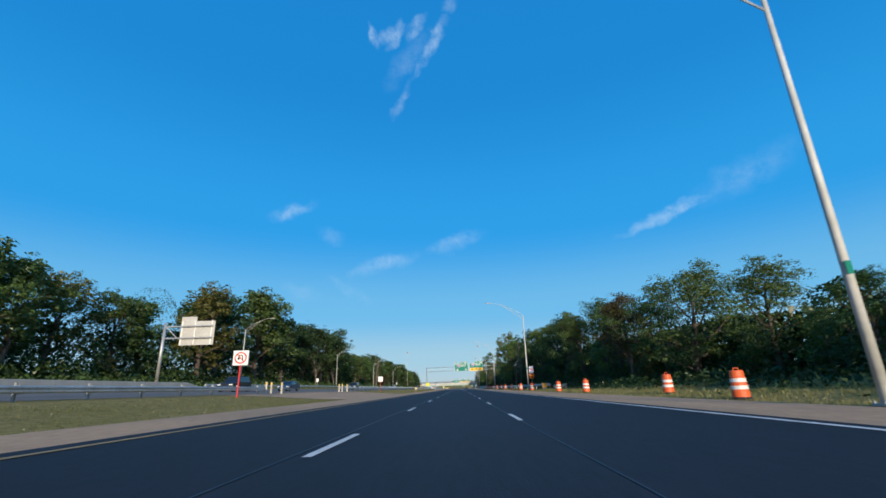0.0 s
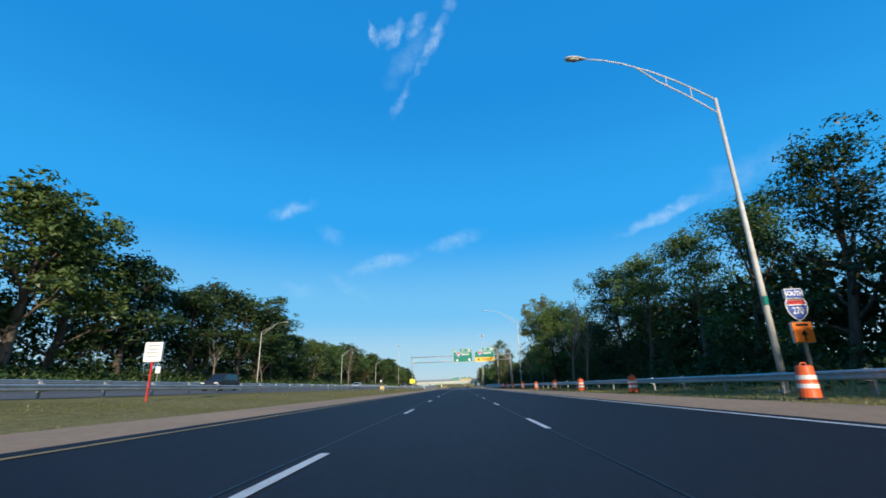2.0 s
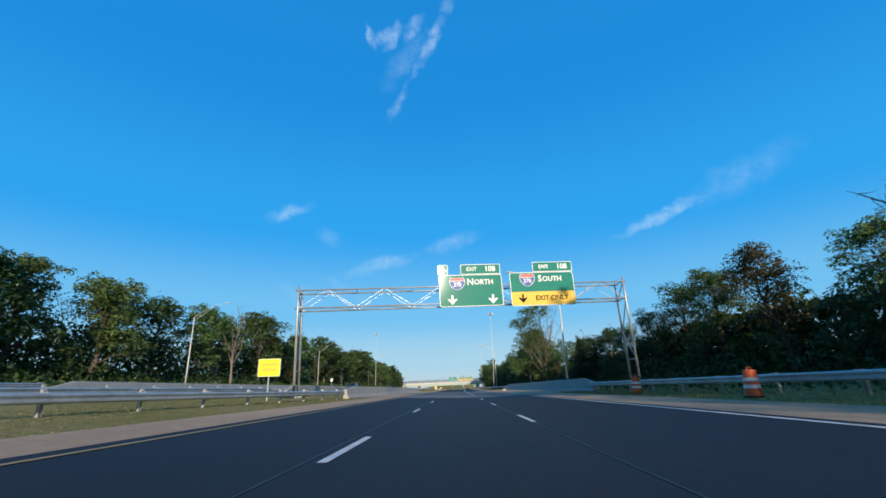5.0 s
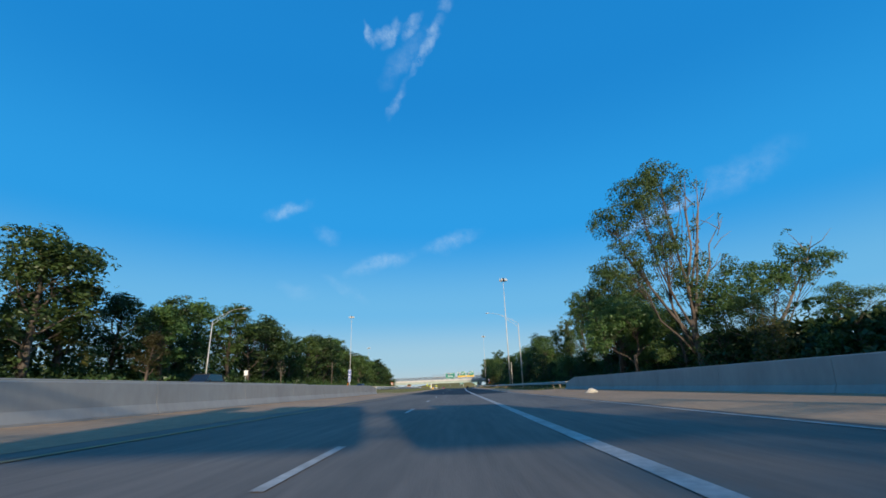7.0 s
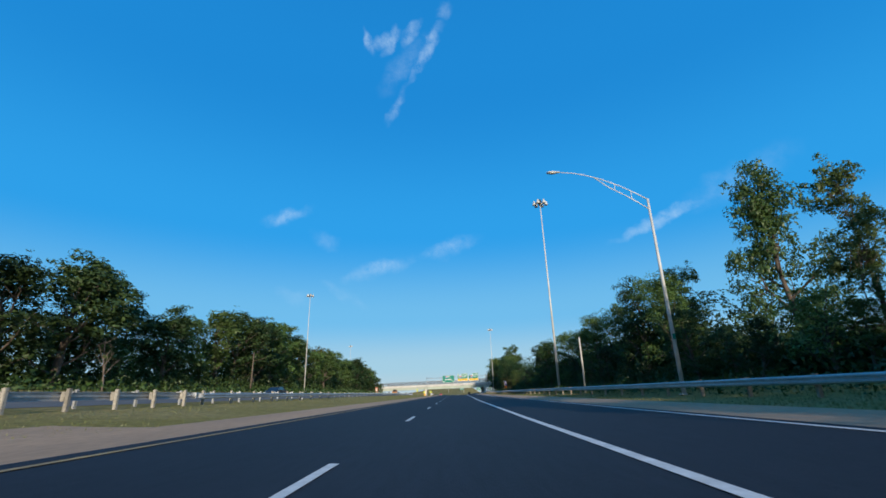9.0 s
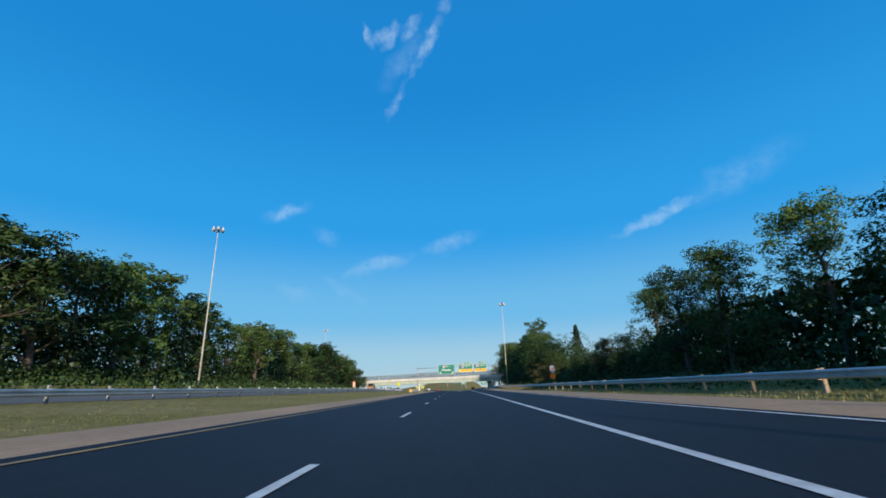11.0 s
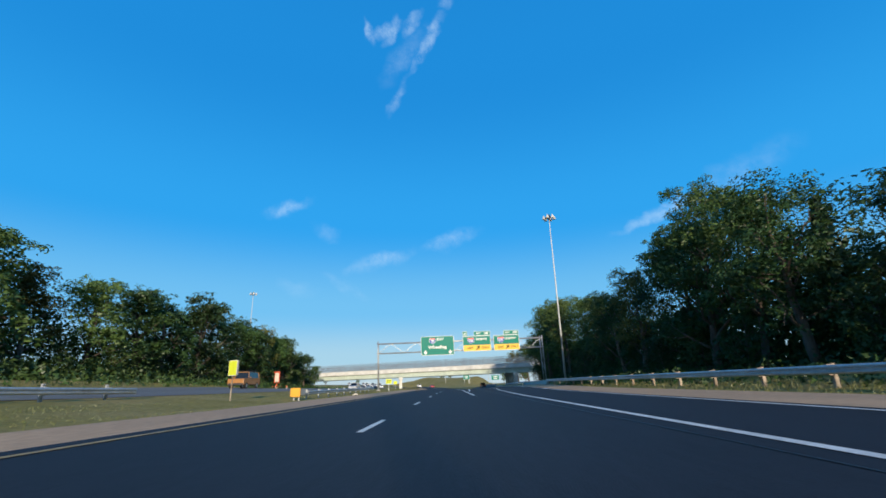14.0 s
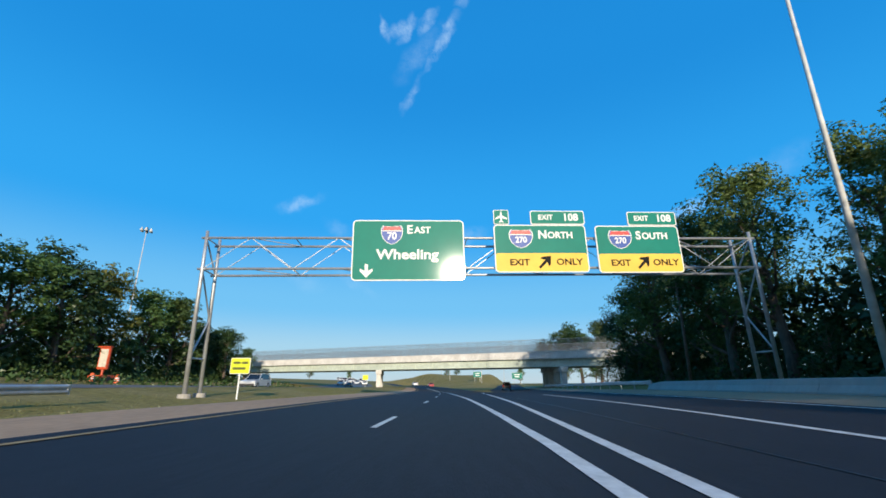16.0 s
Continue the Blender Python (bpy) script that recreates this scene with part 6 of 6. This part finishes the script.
# ---- undergrowth and grass ----
def undergrowth(name, x_of, y0, y1, per_m, tall, deep, mat, label, seed, size=0.42):
    rng = np.random.default_rng(seed)
    n = int((y1 - y0) * per_m)
    ys = rng.uniform(y0, y1, n)
    lump = 0.55 + 0.45 * np.sin(ys * 0.61 + 2 * np.sin(ys * 0.23)) * np.sin(ys * 0.37 + 1.3)
    off = rng.normal(size=n) * deep
    xs = np.array([x_of(v) for v in ys]) + off
    hz = rng.uniform(0, 1, n) ** 0.8 * tall * (0.4 + lump) * np.exp(-(off / (1.6 * deep)) ** 2)
    zs = np.array([gz(a, b) for a, b in zip(xs, ys)]) + hz
    ob = leaves_mesh(name, np.stack([xs, ys, zs], 1), size * rng.uniform(0.6, 1.4, n), mat, None, rng, 0.0)
    return tagged(ob, label, "undergrowth", kind="stuff")


# LEAF_B here darkens undergrowth and weeds for the shade under the trees
undergrowth("undergrowth_right", lambda v: 20.6 if v < 420 else 20.6 + (v - 420) * 0.04, -40, 574, 170, 2.8, 1.4, LEAF_B, "dense undergrowth along the foot of the woods, darkened as if shaded", 71, 0.25)
undergrowth("undergrowth_left", lambda v: -51.6 if v < 520 else -51.6 - (v - 520) * 0.054, -40, 606, 150, 2.8, 2.0, LEAF_B, "dense undergrowth along the foot of the far woods, darkened as shaded", 72, 0.42)
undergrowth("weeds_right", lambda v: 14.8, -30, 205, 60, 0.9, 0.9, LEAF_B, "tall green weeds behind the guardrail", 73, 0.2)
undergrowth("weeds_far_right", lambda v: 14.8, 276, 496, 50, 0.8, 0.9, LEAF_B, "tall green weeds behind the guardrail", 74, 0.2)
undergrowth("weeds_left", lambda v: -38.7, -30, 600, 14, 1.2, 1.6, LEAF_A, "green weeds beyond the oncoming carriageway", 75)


def blades(name, a, b, y0, y1, n, tall, label, seed):
    rng = np.random.default_rng(seed)
    ys = rng.uniform(y0, y1, n)
    lo, hi = np.array([a(v) for v in ys]), np.array([b(v) for v in ys])
    xs = lo + (hi - lo) * rng.uniform(0, 1, n)
    zs = np.array([gz(p, q) for p, q in zip(xs, ys)])
    patch = 0.55 + 0.45 * np.sin(xs * 0.9 + 1.7 * np.sin(ys * 0.11)) * np.sin(ys * 0.19)
    h = tall * rng.uniform(0.35, 1.2, n) * (0.45 + patch)
    ang = rng.uniform(0, math.pi, n)
    w = 0.008 + 0.014 * rng.uniform(0, 1, n)
    dx, dy = np.cos(ang) * w, np.sin(ang) * w
    lean = rng.normal(size=(n, 2)) * 0.3 * h[:, None]
    v = np.empty((n, 3, 3))
    v[:, 0] = np.stack([xs - dx, ys - dy, zs - 0.01], 1)
    v[:, 1] = np.stack([xs + dx, ys + dy, zs - 0.01], 1)
    v[:, 2] = np.stack([xs + lean[:, 0], ys + lean[:, 1], zs + h], 1)
    me = bpy.data.meshes.new(name)
    me.vertices.add(3 * n)
    me.vertices.foreach_set("co", v.ravel())
    me.loops.add(3 * n)
    me.loops.foreach_set("vertex_index", np.arange(3 * n))
    me.polygons.add(n)
    me.polygons.foreach_set("loop_start", np.arange(0, 3 * n, 3))
    me.update(calc_edges=True)
    me.materials.append(BLADE)
    return tagged(new(name, me), label, "grass", kind="stuff")


blades("grass_median_near", lambda v: -15.75, lambda v: INNER(v) - 2.85, 72, 204, 36000, 0.05, "short yellowing grass of the median", 81)
blades("grass_median_start", lambda v: -15.75, lambda v: INNER(v) - 2.85, -10, 35, 16000, 0.06, "short yellowing grass of the median", 82)
blades("grass_median_far", lambda v: -16, lambda v: INNER(v) - 2.85, 276, 560, 38000, 0.05, "yellow green grass of the median", 83)
blades("grass_verge_right", lambda v: OUTER(v) + 3.26, lambda v: 14.85, -20, 204, 46000, 0.13, "tall green verge grass along the outer shoulder", 84)
blades("grass_verge_far", lambda v: OUTER(v) + 3.26, lambda v: 15.3, 276, 505, 42000, 0.12, "green verge grass under the guardrail", 85)
blades("grass_far_side", lambda v: -41.4, lambda v: -34.6, -20, 560, 15000, 0.4, "rough grass beyond the oncoming carriageway", 86)


# ---- vehicles ----
def car(x, y, rz, paint, label, kind="saloon", group=""):
    """kind: saloon, suv or van. The nose points to +y before turning."""
    z = gz(x, y) + 0.025
    root = thing("car", label, "car", (x, y, z), rz, group)
    L, W, H = {"saloon": (4.6, 1.8, 1.42), "suv": (4.7, 1.9, 1.75), "van": (5.6, 2.1, 2.3), "boxy": (4.8, 2.06, 2.04)}[kind]
    bm = bmesh.new()
    prof = {"saloon": [(-0.5, 0.22), (-0.5, 0.62), (-0.46, 0.66), (-0.30, 0.69), (0.22, 0.67), (0.44, 0.55), (0.5, 0.42), (0.5, 0.22)],
            "suv": [(-0.5, 0.2), (-0.5, 0.58), (-0.48, 0.62), (-0.2, 0.62), (0.22, 0.62), (0.46, 0.54), (0.5, 0.42), (0.5, 0.2)],
            "van": [(-0.5, 0.15), (-0.5, 0.5), (-0.49, 0.56), (-0.1, 0.56), (0.3, 0.54), (0.47, 0.45), (0.5, 0.35), (0.5, 0.15)],
            "boxy": [(-0.5, 0.24), (-0.5, 0.58), (-0.49, 0.62), (-0.1, 0.62), (0.22, 0.61), (0.48, 0.58), (0.5, 0.53), (0.5, 0.24)]}[kind]
    rings = []
    for sx, inset in ((-0.5, 0.03), (-0.46, 0.0), (0.46, 0.0), (0.5, 0.03)):
        rings.append([bm.verts.new((sx * W, yy * (L - inset * 2), zz * H)) for yy, zz in prof])
    for a, b in zip(rings, rings[1:]):
        for k in range(len(prof)):
            bm.faces.new((a[k], a[(k + 1) % len(prof)], b[(k + 1) % len(prof)], b[k]))
    bm.faces.new(rings[0])
    bm.faces.new(rings[-1][::-1])
    part("body", bm, paint, root)
    cab = {"saloon": [(-0.40, 0.66), (-0.26, 0.985), (-0.05, 1.0), (0.07, 0.985), (0.25, 0.665)],
           "suv": [(-0.49, 0.61), (-0.44, 0.97), (-0.2, 1.0), (0.06, 0.98), (0.22, 0.61)],
           "van": [(-0.495, 0.55), (-0.48, 0.98), (-0.2, 1.0), (0.16, 0.98), (0.31, 0.55)],
           "boxy": [(-0.485, 0.61), (-0.47, 0.97), (-0.2, 1.0), (0.12, 0.985), (0.18, 0.61)]}[kind]
    bm = bmesh.new()
    rings = [[bm.verts.new((s * W * (0.44 if zz < 0.7 else 0.37), yy * L, zz * H)) for yy, zz in cab] for s in (-1, 1)]
    n = len(cab)
    for k in range(n):
        bm.faces.new((rings[0][k], rings[0][(k + 1) % n], rings[1][(k + 1) % n], rings[1][k]))
    bm.faces.new(rings[0])
    bm.faces.new(rings[1][::-1])
    part("cabin_glass", bm, GLASS_DARK, root, "dark tinted windows")
    bm = bmesh.new()
    (ya, za), (yb, zb) = cab[1], cab[3]
    box(bm, (0, (ya + yb) / 2 * L, H * 0.985), (W * 0.74, (yb - ya) * L * 1.02, H * 0.05), bevel=0.02)
    part("roof", bm, paint, root)
    for sx in (-1, 1):
        for (p0, p1) in ((0, 1), (3, 4)):
            bm = bmesh.new()
            a, b = cab[p0], cab[p1]
            tube(bm, (sx * W * (0.445 if a[1] < 0.7 else 0.375), a[0] * L, a[1] * H), (sx * W * (0.445 if b[1] < 0.7 else 0.375), b[0] * L, b[1] * H), 0.05, n=6)
            part("pillar", bm, paint, root)
        bm = bmesh.new()
        box(bm, (sx * W * 0.53, 0.14 * L, H * 0.66), (0.16, 0.1, 0.12), bevel=0.02)
        part("wing_mirror", bm, paint, root)
        for yy in (-0.31, 0.32):
            bm = bmesh.new()
            R = 0.33 if kind == "saloon" else 0.37
            bmesh.ops.create_cone(bm, cap_ends=True, segments=18, radius1=R, radius2=R, depth=0.22, matrix=Matrix.Translation((sx * (W / 2 - 0.1), yy * L, R)) @ Matrix.Rotation(radians(90), 4, "Y"))
            w = part("wheel", bm, TYRE, root, "black tyre")
            bm = bmesh.new()
            bmesh.ops.create_cone(bm, cap_ends=True, segments=14, radius1=R * 0.62, radius2=R * 0.62, depth=0.24, matrix=Matrix.Translation((sx * (W / 2 - 0.1), yy * L, R)) @ Matrix.Rotation(radians(90), 4, "Y"))
            part("rim", bm, RIM, w)
        bm = bmesh.new()
        box(bm, (sx * W * 0.38, -L * 0.5, H * 0.5), (W * 0.16, 0.06, H * 0.13), bevel=0.01)
        part("tail_light", bm, TAIL_RED, root, "red tail light")
        bm = bmesh.new()
        box(bm, (sx * W * 0.36, L * 0.49, H * 0.43), (W * 0.2, 0.08, H * 0.1), bevel=0.01)
        part("headlight", bm, HEADLAMP, root, "clear headlight")
    for yy in (-0.5, 0.5):
        bm = bmesh.new()
        box(bm, (0, yy * L, H * 0.26), (W * 0.94, 0.12, H * 0.13), bevel=0.03)
        part("bumper", bm, DARK_METAL if kind != "saloon" else paint, root)
    return root


car(-26.55, 54.0, 180, CAR_DARK, "dark pickup-like car driving on the oncoming carriageway", "suv")
car(-25.65, 69.0, 180, CAR_BLUE, "dark blue saloon car on the oncoming carriageway", "saloon")
car(-25.65, 112.5, 180, CAR_DARK, "dark sport utility car on the oncoming carriageway", "suv")
car(-25.65, 179.0, 180, CAR_SILVER, "silver saloon car on the oncoming carriageway", "saloon")
car(-24.3, 265.0, 180, CAR_DARK, "dark sport utility car beyond the bridge parapet", "suv")
car(-27, 352.0, 180, CAR_DARK, "dark saloon car on the oncoming carriageway", "saloon")
car(-25.65, 553.0, 180, CAR_SILVER, "grey sport utility car coming under the overpass", "suv")
car(9.9, 603.0, -4, CAR_DARK, "dark car leaving on the exit ramp", "suv")
car(-11.7, 668.0, 12, CAR_RED, "dark red saloon car far ahead in the curve", "saloon")
car(-19.8, 690.0, 14, CAR_WHITE, "white saloon car far ahead in the curve", "saloon")
rc = random.Random(9)
for k in range(22):
    yy = 640 + k * 10.5 + rc.uniform(-2, 2)
    xx = -22.5 - rc.choice((0, 3.5, 7.0)) + bend(yy) * 1.0
    car(xx, yy, 180 + (yy - 515) * 0.06, rc.choice((CAR_WHITE, CAR_SILVER, CAR_DARK, CAR_BLUE, CAR_RED, CAR_WHITE)), "car in the distant oncoming queue", rc.choice(("saloon", "suv", "van")), "queue of distant cars")


rugged = car(-27.5, 495.5, 180, TRUCK_AMBER, "boxy dull amber off-road car with roof rack on the oncoming carriageway", "boxy")
bm = bmesh.new()
for sx in (-0.62, 0.62):
    tube(bm, (sx, -1.9, 2.16), (sx, 0.4, 2.16), 0.025, n=6)
for k in range(6):
    tube(bm, (-0.62, -1.9 + k * 0.46, 2.16), (0.62, -1.9 + k * 0.46, 2.16), 0.02, n=6)
for sx in (-0.62, 0.62):
    for yy in (-1.7, 0.2):
        tube(bm, (sx, yy, 2.02), (sx, yy, 2.16), 0.02, n=6)
part("roof_rack", bm, DARK_METAL, rugged, "black tubular roof rack")

# orange message trailer with drums beside the oncoming carriageway
tr = thing("message_trailer", "orange trailer with an upright message board", "trailer", (-45.5, 553.0, gz(-45.5, 553)))
bm = bmesh.new()
box(bm, (0, 0, 0.62), (1.7, 2.4, 0.35), bevel=0.06)
part("trailer_bed", bm, TRAILER_RED, tr)
bm = bmesh.new()
tube(bm, (0, 0, 0.7), (0, 0, 2.2), 0.14, n=8)
part("mast", bm, TRAILER_RED, tr)
bm = bmesh.new()
box(bm, (0, -0.1, 2.85), (1.35, 0.3, 2.7), bevel=0.05)
box(bm, (-0.15, -0.1, 4.28), (1.75, 0.5, 0.14), bevel=0.03)
brd = part("board_frame", bm, TRAILER_RED, tr)
bm = bmesh.new()
box(bm, (0, -0.28, 2.9), (1.0, 0.08, 2.2), bevel=0.02)
part("board_face", bm, PALE_POST, brd, "pale blank board face")
for sx in (-1, 1):
    bm = bmesh.new()
    bmesh.ops.create_cone(bm, cap_ends=True, segments=14, radius1=0.34, radius2=0.34, depth=0.2, matrix=Matrix.Translation((sx * 0.9, 0, 0.34)) @ Matrix.Rotation(radians(90), 4, "Y"))
    part("wheel", bm, TYRE, tr)
for x, y in ((-44.6, 550.5), (-42.6, 552.0)):
    copy_thing(drum, pose(x, y, gz(x, y)))

# grassy far side: scattered trees behind the embankment
for x, y, hh in ((-3.6, 800, 13.5), (-10.8, 812, 12.6), (54, 790, 14.4), (67.5, 800, 15.3), (81, 780, 16.2), (40.5, 820, 11.7), (-108, 820, 12.6), (-126, 790, 13.5), (99, 740, 16.2), (-90, 860, 10.8), (-144, 740, 16.2)):
    plant(FAR_KINDS[0] if x > 0 else FAR_KINDS[5], x, y, hh, 20, wide=1.2)
